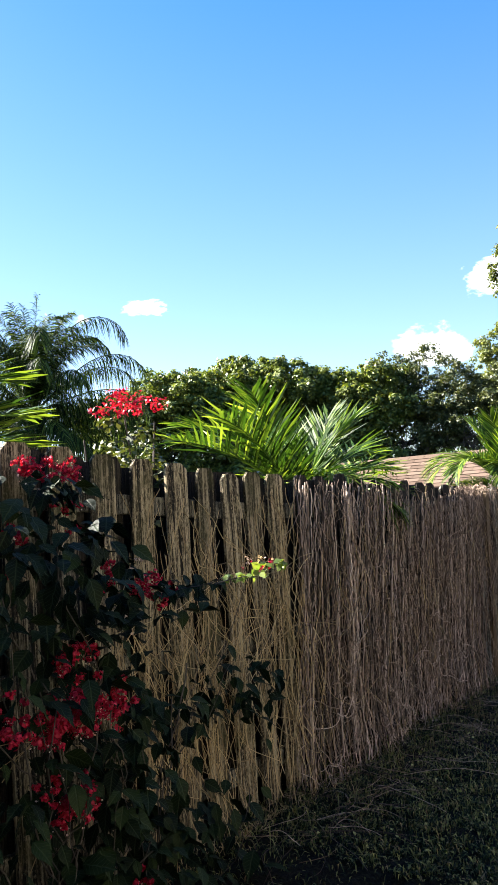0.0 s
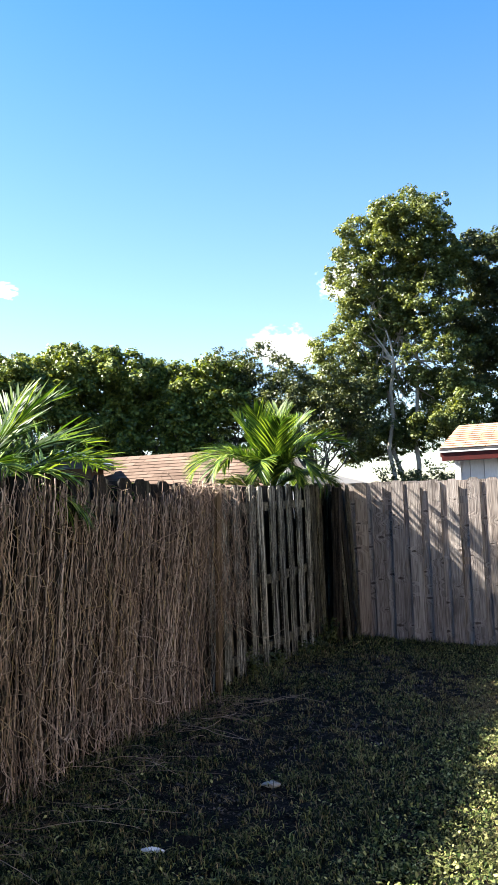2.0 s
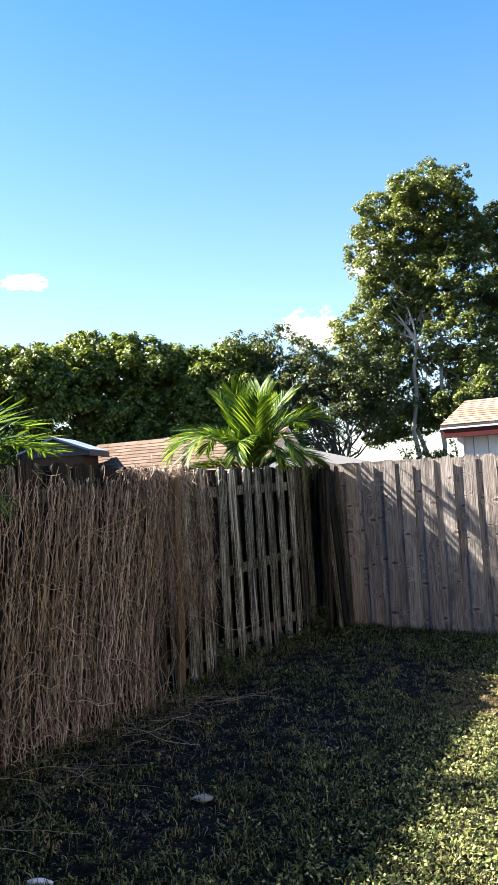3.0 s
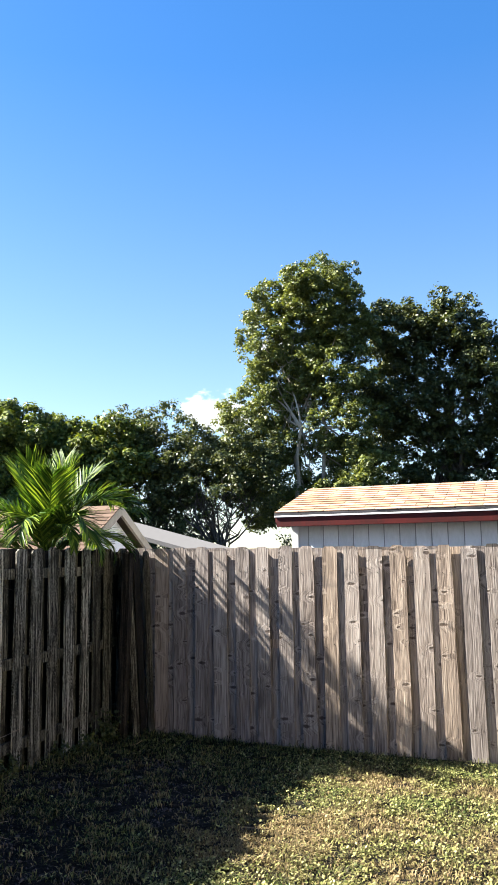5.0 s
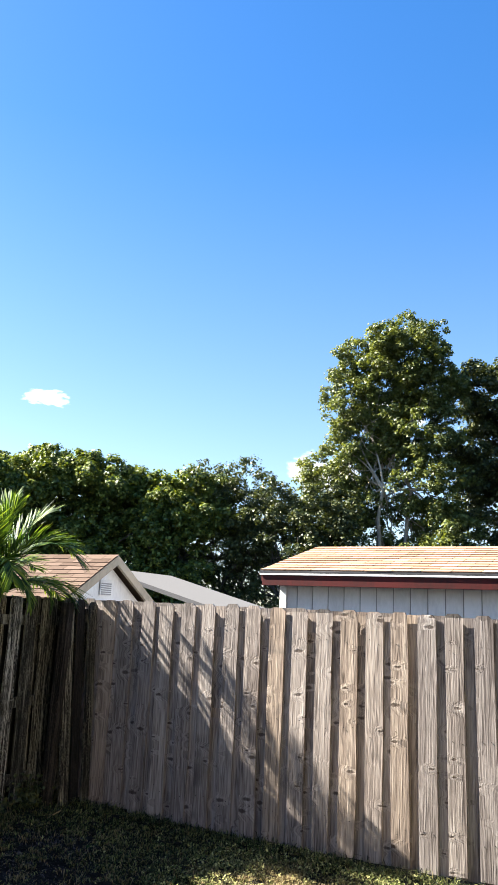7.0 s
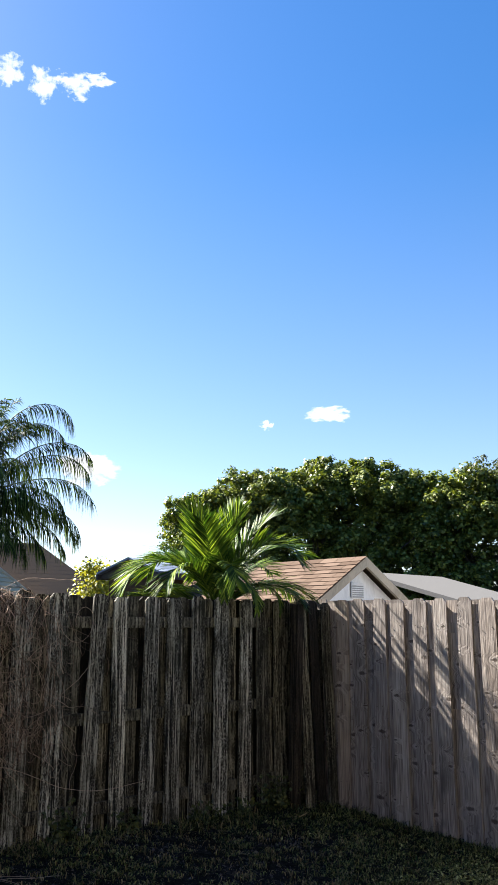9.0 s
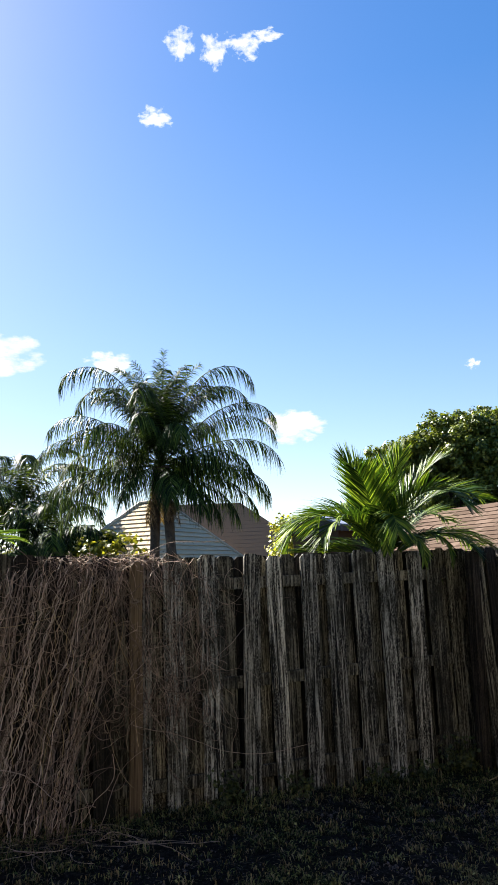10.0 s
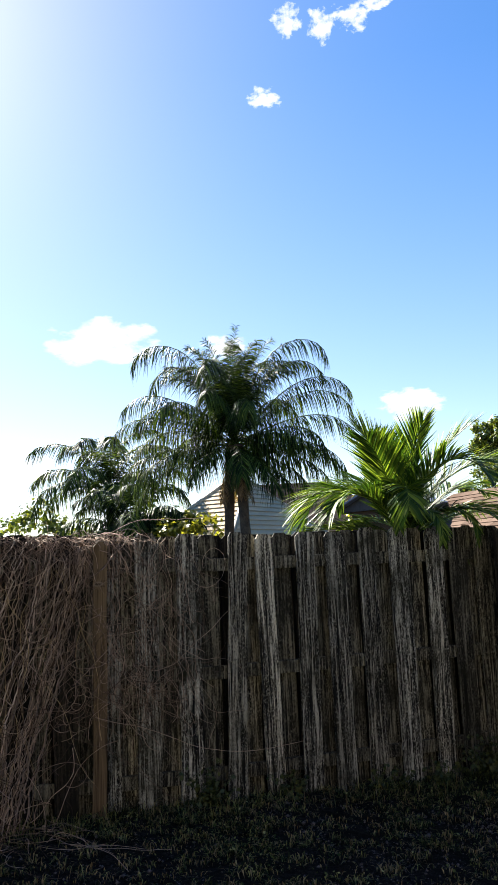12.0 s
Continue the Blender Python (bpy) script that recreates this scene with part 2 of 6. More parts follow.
def veined(name):
    """Broad dark leaves with a midrib and side veins; the leaf lies along +x."""
    m, nt, bsdf = nodes_of(name)
    sep = nt.nodes.new("ShaderNodeSeparateXYZ")
    tc = nt.nodes.new("ShaderNodeTexCoord")
    nt.links.new(tc.outputs["Object"], sep.inputs[0])
    side = maths(nt, 'ABSOLUTE', sep.outputs[1])
    run = maths(nt, 'SUBTRACT', sep.outputs[0], maths(nt, 'MULTIPLY', side, 0.8))
    rib = maths(nt, 'ABSOLUTE', maths(nt, 'SINE', maths(nt, 'MULTIPLY', run, 200.0)))
    vein = ramp(nt, rib, [(0.0, (1, 1, 1)), (0.35, (0, 0, 0))])
    mid = ramp(nt, side, [(0.0, (1, 1, 1)), (0.0022, (0, 0, 0))])
    both = maths(nt, 'MAXIMUM', maths(nt, 'MULTIPLY', vein, 0.6), mid)
    oi = nt.nodes.new("ShaderNodeObjectInfo")
    blotch = noise_tex(nt, coords(nt, (1, 1, 1), True), 30, 4, 0.6)
    fac = maths(nt, 'ADD', maths(nt, 'MULTIPLY', oi.outputs["Random"], 0.6), maths(nt, 'MULTIPLY', blotch, 0.4))
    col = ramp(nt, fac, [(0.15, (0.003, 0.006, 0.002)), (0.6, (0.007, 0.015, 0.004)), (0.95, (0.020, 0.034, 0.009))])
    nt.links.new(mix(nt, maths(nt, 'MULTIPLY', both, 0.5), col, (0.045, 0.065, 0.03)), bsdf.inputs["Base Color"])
    bsdf.inputs["Roughness"].default_value = 0.6
    bsdf.inputs["Specular IOR Level"].default_value = 0.10
    bump(nt, bsdf, maths(nt, 'SUBTRACT', blotch, maths(nt, 'MULTIPLY', both, 0.8)), 0.8, 0.003)
    return m


def strand(name, stops):
    """Dry stems: a tone for each stem and a little mottling along it."""
    m, nt, bsdf = nodes_of(name)
    geo = nt.nodes.new("ShaderNodeNewGeometry")
    n = noise_tex(nt, coords(nt), 14.0, 4, 0.6)
    fac = maths(nt, 'ADD', maths(nt, 'MULTIPLY', geo.outputs["Random Per Island"], 0.75), maths(nt, 'MULTIPLY', maths(nt, 'SUBTRACT', n, 0.25), 0.5))
    nt.links.new(ramp(nt, fac, stops), bsdf.inputs["Base Color"])
    bsdf.inputs["Roughness"].default_value = 0.85
    bsdf.inputs["Specular IOR Level"].default_value = 0.2
    return m


old_board = board_wood("old_fence_wood", (0.004, 0.0035, 0.003), (0.068, 0.060, 0.045), (0.66, 0.64, 0.55), 0.0, (0.020, 0.019, 0.010), 0.56, 0.92, 2.4, True)
new_board = board_wood("grey_fence_wood", (0.070, 0.055, 0.047), (0.245, 0.208, 0.184), (0.43, 0.385, 0.345), 1.25, (0.10, 0.085, 0.075), 0.66, grain=1.5)
mossy_board = board_wood("brown_mossy_boards", (0.006, 0.005, 0.003), (0.105, 0.082, 0.048), (0.50, 0.42, 0.28), 0.0, (0.05, 0.048, 0.014), 0.58, 0.92, 2.0, True)
# near-black wood: the shade of gaps and behind the curtain put into colour
shade_black_board = board_wood("shade_black_boards", (0.004, 0.003, 0.002), (0.016, 0.013, 0.010), (0.06, 0.05, 0.038), 0.0, (0.008, 0.008, 0.005), 0.54, 0.92, 2.0, True)
# dimmed copy of old_board: slightly browner, with recess shade put into its tones
dimmed_board = board_wood("shade_dimmed_boards", (0.006, 0.005, 0.0035), (0.056, 0.050, 0.036), (0.33, 0.31, 0.24), 0.0, (0.015, 0.014, 0.008), 0.54, 0.92, 2.0, True)
brown_board = board_wood("brown_board_wood", (0.04, 0.026, 0.014), (0.105, 0.072, 0.040), (0.18, 0.13, 0.078), 0.6, (0.06, 0.045, 0.03), 0.7)
twig_brown = strand("dry_twig", [(0.0, (0.012, 0.008, 0.006)), (0.4, (0.105, 0.072, 0.052)), (0.7, (0.31, 0.225, 0.168)), (1.0, (0.60, 0.46, 0.35))])
twig_pinkish = strand("bleached_twig", [(0.0, (0.04, 0.029, 0.023)), (0.4, (0.215, 0.163, 0.13)), (0.75, (0.45, 0.355, 0.295)), (1.0, (0.72, 0.60, 0.51))])
twig_pale = strand("pale_twig", [(0.0, (0.12, 0.082, 0.038)), (0.5, (0.36, 0.265, 0.135)), (1.0, (0.62, 0.49, 0.28))])
dark_iron = mottled("dark_iron", (0.02, 0.016, 0.013), (0.05, 0.04, 0.03), 40.0, 0.7, 0.001)
pale_bark = mottled("pale_tree_bark", (0.26, 0.22, 0.17), (0.48, 0.42, 0.34), 3.0, 0.9, 0.02)
bark_dark = mottled("dark_bark", (0.035, 0.03, 0.025), (0.10, 0.085, 0.07), 3.0, 0.9, 0.02)
palm_bark = mottled("palm_bark", (0.035, 0.027, 0.02), (0.12, 0.095, 0.07), 5.0, 0.9, 0.02)
tree_leaf = leafy("tree_leaves", (0.030, 0.045, 0.012), (0.098, 0.125, 0.030), (0.225, 0.240, 0.066), 0.5, 0.25, 0.35)
hedge_leaf = leafy("hedge_leaves", (0.022, 0.040, 0.010), (0.095, 0.135, 0.024), (0.25, 0.27, 0.048), 0.5, 0.25, 0.4)
oak_leaf = leafy("oak_leaves", (0.018, 0.028, 0.010), (0.050, 0.068, 0.020), (0.13, 0.135, 0.04), 0.5, 0.2, 0.5)
palm_leaf = leafy("palm_leaves", (0.006, 0.018, 0.004), (0.038, 0.088, 0.012), (0.30, 0.39, 0.055), 0.5, 0.30, 2.5, 0.16)
queen_leaf = leafy("queen_palm_leaves", (0.004, 0.008, 0.003), (0.018, 0.034, 0.007), (0.12, 0.185, 0.035), 0.5, 0.2, 0.8, 0.08)
dry_leaf = leafy("dry_palm_leaves", (0.12, 0.075, 0.04), (0.24, 0.16, 0.09), (0.36, 0.26, 0.16), 0.7, 0.2, 1.0, 0.2)
yellow_leaf = leafy("yellow_bush_leaves", (0.10, 0.11, 0.02), (0.24, 0.25, 0.03), (0.40, 0.36, 0.05), 0.5, 0.4, 1.0)
vine_leaf = veined("vine_leaves")
lime_leaf = leafy("young_leaves", (0.05, 0.085, 0.015), (0.11, 0.165, 0.03), (0.26, 0.31, 0.075), 0.4, 0.4, 2.0)
red_petal = leafy("red_petals", (0.17, 0.002, 0.013), (0.38, 0.006, 0.038), (0.62, 0.04, 0.10), 0.5, 0.3, 4.0, 0.2)
pale_petal = leafy("pale_calyx", (0.45, 0.28, 0.28), (0.65, 0.45, 0.45), (0.8, 0.7, 0.68), 0.5, 0.3, 4.0)

# ---- ground ----
def ground_z(x, y):
    """The lawn falls gently towards the far corner."""
    yy = np.clip(y, 0, 10.6)
    xx = np.clip(x, -2.4, 4.5)
    return 0.05 - 0.045 * np.clip((yy - 8.0) / 2.6, 0, 1) + 0.024 * (10.5 - yy) - 0.04 * (xx + 2.0) + 0.012 * np.sin(x * 2.1 + 0.6 * y) * np.cos(y * 1.7)


DIRT = [(-1.5, 7.0, 0.75), (-1.4, 5.9, 0.55), (-1.0, 8.5, 0.6), (-1.9, 8.5, 0.5), (-1.2, 5.0, 0.45), (-0.75, 8.0, 0.35), (-1.5, 9.3, 0.4), (-0.9, 6.6, 0.35)]
BROWN = [(0.45, 9.6, 0.45), (0.14, 8.1, 0.5), (0.6, 8.45, 0.45), (1.3, 9.7, 0.35), (1.43, 8.3, 0.4), (0.95, 7.6, 0.4), (-0.1, 7.7, 0.4), (2.4, 8.8, 0.5)]


def spots(x, y, some):
    out = np.zeros_like(x)
    for cx, cy, r in some:
        wob = 1 + 0.25 * np.sin(5 * np.arctan2(y - cy, x - cx) + cx * 7) + 0.15 * np.sin(9 * np.arctan2(y - cy, x - cx) + cy * 5)
        out = np.maximum(out, np.exp(-(((x - cx) ** 2 + (y - cy) ** 2) / (r * wob) ** 2)))
    return out


def axis_steps(lo, hi, step):
    fine = np.arange(lo, hi + step / 2, step)
    out_far = np.array([3000, 1200, 500, 200, 90, 45, 22, 12, 6, 3, 1.2])
    return np.concatenate([lo - out_far, fine, hi + out_far[::-1]])


gx, gy = axis_steps(-3.0, 6.0, 0.10), axis_steps(-2.0, 11.5, 0.10)
GX, GY = np.meshgrid(gx, gy, indexing="ij")
GZ = ground_z(GX, GY) + 0.012 * rng.normal(0, 1, GX.shape) * (np.abs(GX) < 6)
idx = np.arange(GX.size).reshape(GX.shape)
quads = np.stack([idx[:-1, :-1], idx[1:, :-1], idx[1:, 1:], idx[:-1, 1:]], -1).reshape(-1, 4)


def soil_material():
    m, nt, bsdf = nodes_of("lawn_soil")
    v = coords(nt)
    n1 = noise_tex(nt, v, 0.9, 5, 0.6)
    n2 = noise_tex(nt, v, 42.0, 6, 0.72)
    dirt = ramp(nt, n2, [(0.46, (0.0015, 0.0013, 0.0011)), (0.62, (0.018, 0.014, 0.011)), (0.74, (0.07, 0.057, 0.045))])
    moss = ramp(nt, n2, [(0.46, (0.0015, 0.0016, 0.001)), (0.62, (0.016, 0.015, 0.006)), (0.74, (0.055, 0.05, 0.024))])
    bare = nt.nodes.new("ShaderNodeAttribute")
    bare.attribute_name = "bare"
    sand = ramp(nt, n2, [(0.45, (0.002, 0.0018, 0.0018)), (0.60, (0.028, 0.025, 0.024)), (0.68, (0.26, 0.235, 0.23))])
    col = mix(nt, ramp(nt, n1, [(0.42, (0, 0, 0)), (0.6, (1, 1, 1))]), dirt, moss)
    patch = maths(nt, 'MULTIPLY', bare.outputs["Fac"], ramp(nt, noise_tex(nt, v, 5.0, 4, 0.6), [(0.40, (0, 0, 0)), (0.60, (1, 1, 1))]))
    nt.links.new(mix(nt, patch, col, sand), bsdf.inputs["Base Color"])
    bsdf.inputs["Roughness"].default_value = 0.95
    bsdf.inputs["Specular IOR Level"].default_value = 0.15
    bump(nt, bsdf, maths(nt, 'ADD', n2, maths(nt, 'MULTIPLY', noise_tex(nt, v, 110.0, 3, 0.6), 0.5)), 1.0, 0.035)
    return m


ground = new("ground", mesh_fast("ground", np.stack([GX, GY, GZ], -1).reshape(-1, 3), quads, True))
ground.data.attributes.new("bare", 'FLOAT', 'POINT').data.foreach_set("value", np.clip(spots(GX.ravel(), GY.ravel(), DIRT) * 1.2, 0, 1).astype(np.float32))
ground.data.materials.append(soil_material())
tagged(ground, "sandy garden soil under a worn lawn", "ground", kind="structure")


# ---- lawn ----
def lawn_material(name, dark, mid, light, dry):
    m, nt, bsdf = nodes_of(name)
    geo = nt.nodes.new("ShaderNodeNewGeometry")
    v = coords(nt)
    fac = maths(nt, 'ADD', maths(nt, 'MULTIPLY', geo.outputs["Random Per Island"], 0.65), maths(nt, 'MULTIPLY', noise_tex(nt, v, 1.6, 3), 0.4))
    col = ramp(nt, fac, [(0.25, dark), (0.58, mid), (0.86, light)])
    att = nt.nodes.new("ShaderNodeAttribute")
    att.attribute_name = "dryness"
    col = mix(nt, att.outputs["Fac"], col, ramp(nt, geo.outputs["Random Per Island"], [(0.0, dry[0]), (1.0, dry[1])]))
    nt.links.new(col, bsdf.inputs["Base Color"])
    bsdf.inputs["Roughness"].default_value = 0.6
    bsdf.inputs["Specular IOR Level"].default_value = 0.16
    tr = nt.nodes.new("ShaderNodeBsdfTranslucent")
    nt.links.new(col, tr.inputs["Color"])
    ms = add(nt, "ShaderNodeMixShader", Fac=0.3)
    nt.links.new(bsdf.outputs[0], ms.inputs[1])
    nt.links.new(tr.outputs[0], ms.inputs[2])
    nt.links.new(ms.outputs[0], nt.nodes["Material Output"].inputs["Surface"])
    return m


def clumps(x, y):
    """Tufts and thin places of the sward, 0 to 1."""
    out = np.zeros_like(x)
    for a, b, c, w in ((19, 7, 0.3, 1.0), (-8, 23, 1.1, 1.0), (31, -17, 2.0, 0.8), (11, 37, 0.7, 0.8), (47, 29, 1.9, 0.6), (-39, 44, 0.2, 0.6)):
        out += w * np.sin(a * x + b * y + c + 1.5 * np.sin(0.31 * b * x - 0.27 * a * y))
    return 0.5 + 0.5 * np.clip(out / 2.4, -1, 1)


def scatter(n, x0, x1, y0, y1, r):
    x, y = r.uniform(x0, x1, n), r.uniform(y0, y1, n)
    bare = np.clip(spots(x, y, DIRT) * 1.35, 0, 0.92)
    bare = np.maximum(bare, 0.15 * (x < -2.0) + 0.30 * (x < -0.25))
    bare = np.clip(bare + 0.75 * (0.55 - clumps(x, y)), 0, 0.97)
    keep = r.random(n) > bare
    return x[keep], y[keep]


def blades(n, x0, x1, y0, y1, r, tall=(0.018, 0.045), wide=(0.0022, 0.0044)):
    x, y = scatter(n, x0, x1, y0, y1, r)
    n = len(x)
    z = ground_z(x, y) - 0.004
    h = r.uniform(*tall, n) * (0.6 + 0.8 * clumps(x, y))
    w = r.uniform(*wide, n)
    a = r.uniform(0, 2 * np.pi, n)
    lean = r.uniform(0.2, 1.5, n)
    out = np.stack([np.cos(a), np.sin(a), 0 * a], -1)
    side = np.stack([-np.sin(a), np.cos(a), 0 * a], -1) * w[:, None]
    base = np.stack([x, y, z], -1)
    up = np.array([0, 0, 1.0])
    p1 = base + up * (h * (0.75 - 0.1 * lean))[:, None] + out * (h * 0.45 * lean)[:, None]
    p2 = base + up * (h * (1.0 - 0.3 * lean))[:, None] + out * (h * 0.95 * lean)[:, None]
    verts = np.stack([base, p1 + side, p2, p1 - side], 1)
    f = (np.arange(n) * 4)[:, None] + np.array([0, 1, 2, 3])
    dry = spots(x, y, BROWN)
    return verts.reshape(-1, 3), f, np.repeat(np.clip(dry * r.uniform(0.3, 1.35, n) + 0.9 * (r.random(n) < 0.10 + 0.45 * spots(x, y, DIRT)), 0, 1), 4)


def clover(n, x0, x1, y0, y1, r, big=1.0):
    x, y = scatter(n, x0, x1, y0, y1, r)
    dry = spots(x, y, BROWN)
    ok = (r.random(len(x)) > dry) & (r.random(len(x)) < 0.25 + clumps(x * 0.7 + 3, y * 0.7))
    x, y, dry = x[ok], y[ok], dry[ok]
    n = len(x)
    c = np.stack([x, y, ground_z(x, y) + r.uniform(0.012, 0.045, n)], -1)
    a, tilt, s = r.uniform(0, 2 * np.pi, n), r.normal(0, 0.5, (n, 2)), r.uniform(0.005, 0.012, n) * big
    u = np.stack([np.cos(a), np.sin(a), tilt[:, 0]], -1) * s[:, None]
    v = np.stack([-np.sin(a), np.cos(a), tilt[:, 1]], -1) * s[:, None] * 0.75
    verts = np.stack([c - u, c + 0.25 * u - v, c + u, c + 0.25 * u + v], 1)
    f = (np.arange(n) * 4)[:, None] + np.array([0, 1, 2, 3])
    return verts.reshape(-1, 3), f, np.repeat(dry * 0.5, 4)


def lawn_object(name, pieces, material, label, category):
    vs, fs, ds, off = [], [], [], 0
    for v, f, d in pieces:
        vs.append(v), fs.append(f + off), ds.append(d)
        off += len(v)
    me = mesh_fast(name, np.concatenate(vs), np.concatenate(fs))
    at = me.attributes.new("dryness", 'FLOAT', 'POINT')
    at.data.foreach_set("value", np.concatenate(ds).astype(np.float32))
    me.materials.append(material)
    return tagged(new(name, me), label, category, kind="stuff")


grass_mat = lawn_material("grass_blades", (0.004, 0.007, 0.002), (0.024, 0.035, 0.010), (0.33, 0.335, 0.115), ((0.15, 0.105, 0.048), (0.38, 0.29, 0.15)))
clover_mat = lawn_material("clover_leaves", (0.035, 0.062, 0.014), (0.155, 0.175, 0.050), (0.52, 0.50, 0.21), ((0.20, 0.14, 0.05), (0.36, 0.28, 0.12)))
gr = np.random.default_rng(3)
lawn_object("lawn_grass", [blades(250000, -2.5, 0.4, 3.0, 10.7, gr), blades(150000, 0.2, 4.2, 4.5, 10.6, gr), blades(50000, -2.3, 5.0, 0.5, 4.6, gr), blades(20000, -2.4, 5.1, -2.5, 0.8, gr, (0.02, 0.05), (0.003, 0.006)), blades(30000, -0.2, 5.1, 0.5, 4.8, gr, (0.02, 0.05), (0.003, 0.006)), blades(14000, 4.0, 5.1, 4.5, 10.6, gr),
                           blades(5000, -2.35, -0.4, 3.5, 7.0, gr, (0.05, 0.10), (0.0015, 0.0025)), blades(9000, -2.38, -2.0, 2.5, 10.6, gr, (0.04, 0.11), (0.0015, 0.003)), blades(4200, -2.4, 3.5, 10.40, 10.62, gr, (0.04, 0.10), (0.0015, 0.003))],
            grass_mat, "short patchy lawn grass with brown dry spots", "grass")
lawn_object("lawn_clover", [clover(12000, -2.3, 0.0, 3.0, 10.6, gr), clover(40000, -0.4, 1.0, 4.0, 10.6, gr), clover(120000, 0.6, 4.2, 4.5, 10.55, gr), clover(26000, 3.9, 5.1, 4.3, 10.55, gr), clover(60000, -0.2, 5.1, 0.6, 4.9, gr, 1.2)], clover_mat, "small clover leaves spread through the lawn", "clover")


# crumbs of earth on the bare places
cr = np.random.default_rng(12)
n = 5000
which = cr.integers(0, len(DIRT), n)
spot = np.array(DIRT)[which]
cx, cy = spot[:, 0] + cr.normal(0, 0.55, n) * spot[:, 2], spot[:, 1] + cr.normal(0, 0.55, n) * spot[:, 2]
keep = (cx > -2.3) & (clumps(cx, cy) < 0.62)
cx, cy = cx[keep], cy[keep]
n = len(cx)
size = cr.gamma(2.0, 0.0020, n) + 0.0015
corner = np.array([(1, 0, 0), (0, 1, 0), (-1, 0, 0), (0, -1, 0), (0, 0, 0.8), (0, 0, -0.8)], float)
clod_v = np.stack([cx, cy, ground_z(cx, cy) + size * 0.25], -1)[:, None] + corner[None] * size[:, None, None] * cr.uniform(0.6, 1.4, (n, 6, 1))
clod_f = (np.arange(n) * 6)[:, None, None] + np.array([(0, 1, 4), (1, 2, 4), (2, 3, 4), (3, 0, 4), (1, 0, 5), (2, 1, 5), (3, 2, 5), (0, 3, 5)])[None]
crumbs = new("soil_crumbs", mesh_fast("soil_crumbs", clod_v.reshape(-1, 3), clod_f.reshape(-1, 3)))
crumbs.data.materials.append(mottled("grey_earth", (0.03, 0.026, 0.026), (0.17, 0.15, 0.148), 30.0, 0.95, 0.002, 0.1))
tagged(crumbs, "grey crumbs of earth on bare patches of lawn", "soil", kind="stuff")


# ---- fences ----
def board_mesh(w, t, h, seed, ear=0.032):
    """A fence board standing on z = 0 with clipped top corners and a slightly uneven edge; face towards -y."""
    r = np.random.default_rng(seed)
    zs = [0, 0.25 * h, 0.5 * h, 0.75 * h, h - ear, h]
    verts, faces = [], []
    for n, z in enumerate(zs):
        half = w / 2 - (0.03 if n == 5 else 0) + r.normal(0, 0.0018)
        bow, cup = r.normal(0, 0.003), r.normal(0, 0.002)
        verts += [(-half + bow, -t / 2 + cup, z), (half + bow, -t / 2 + cup, z), (half + bow, t / 2 + cup, z), (-half + bow, t / 2 + cup, z)]
    for n in range(5):
        for k in range(4):
            a, b = 4 * n + k, 4 * n + (k + 1) % 4
            faces.append((a, b, b + 4, a + 4))
    faces += [(3, 2, 1, 0), (20, 21, 22, 23)]
    return mesh_of("board", verts, faces)


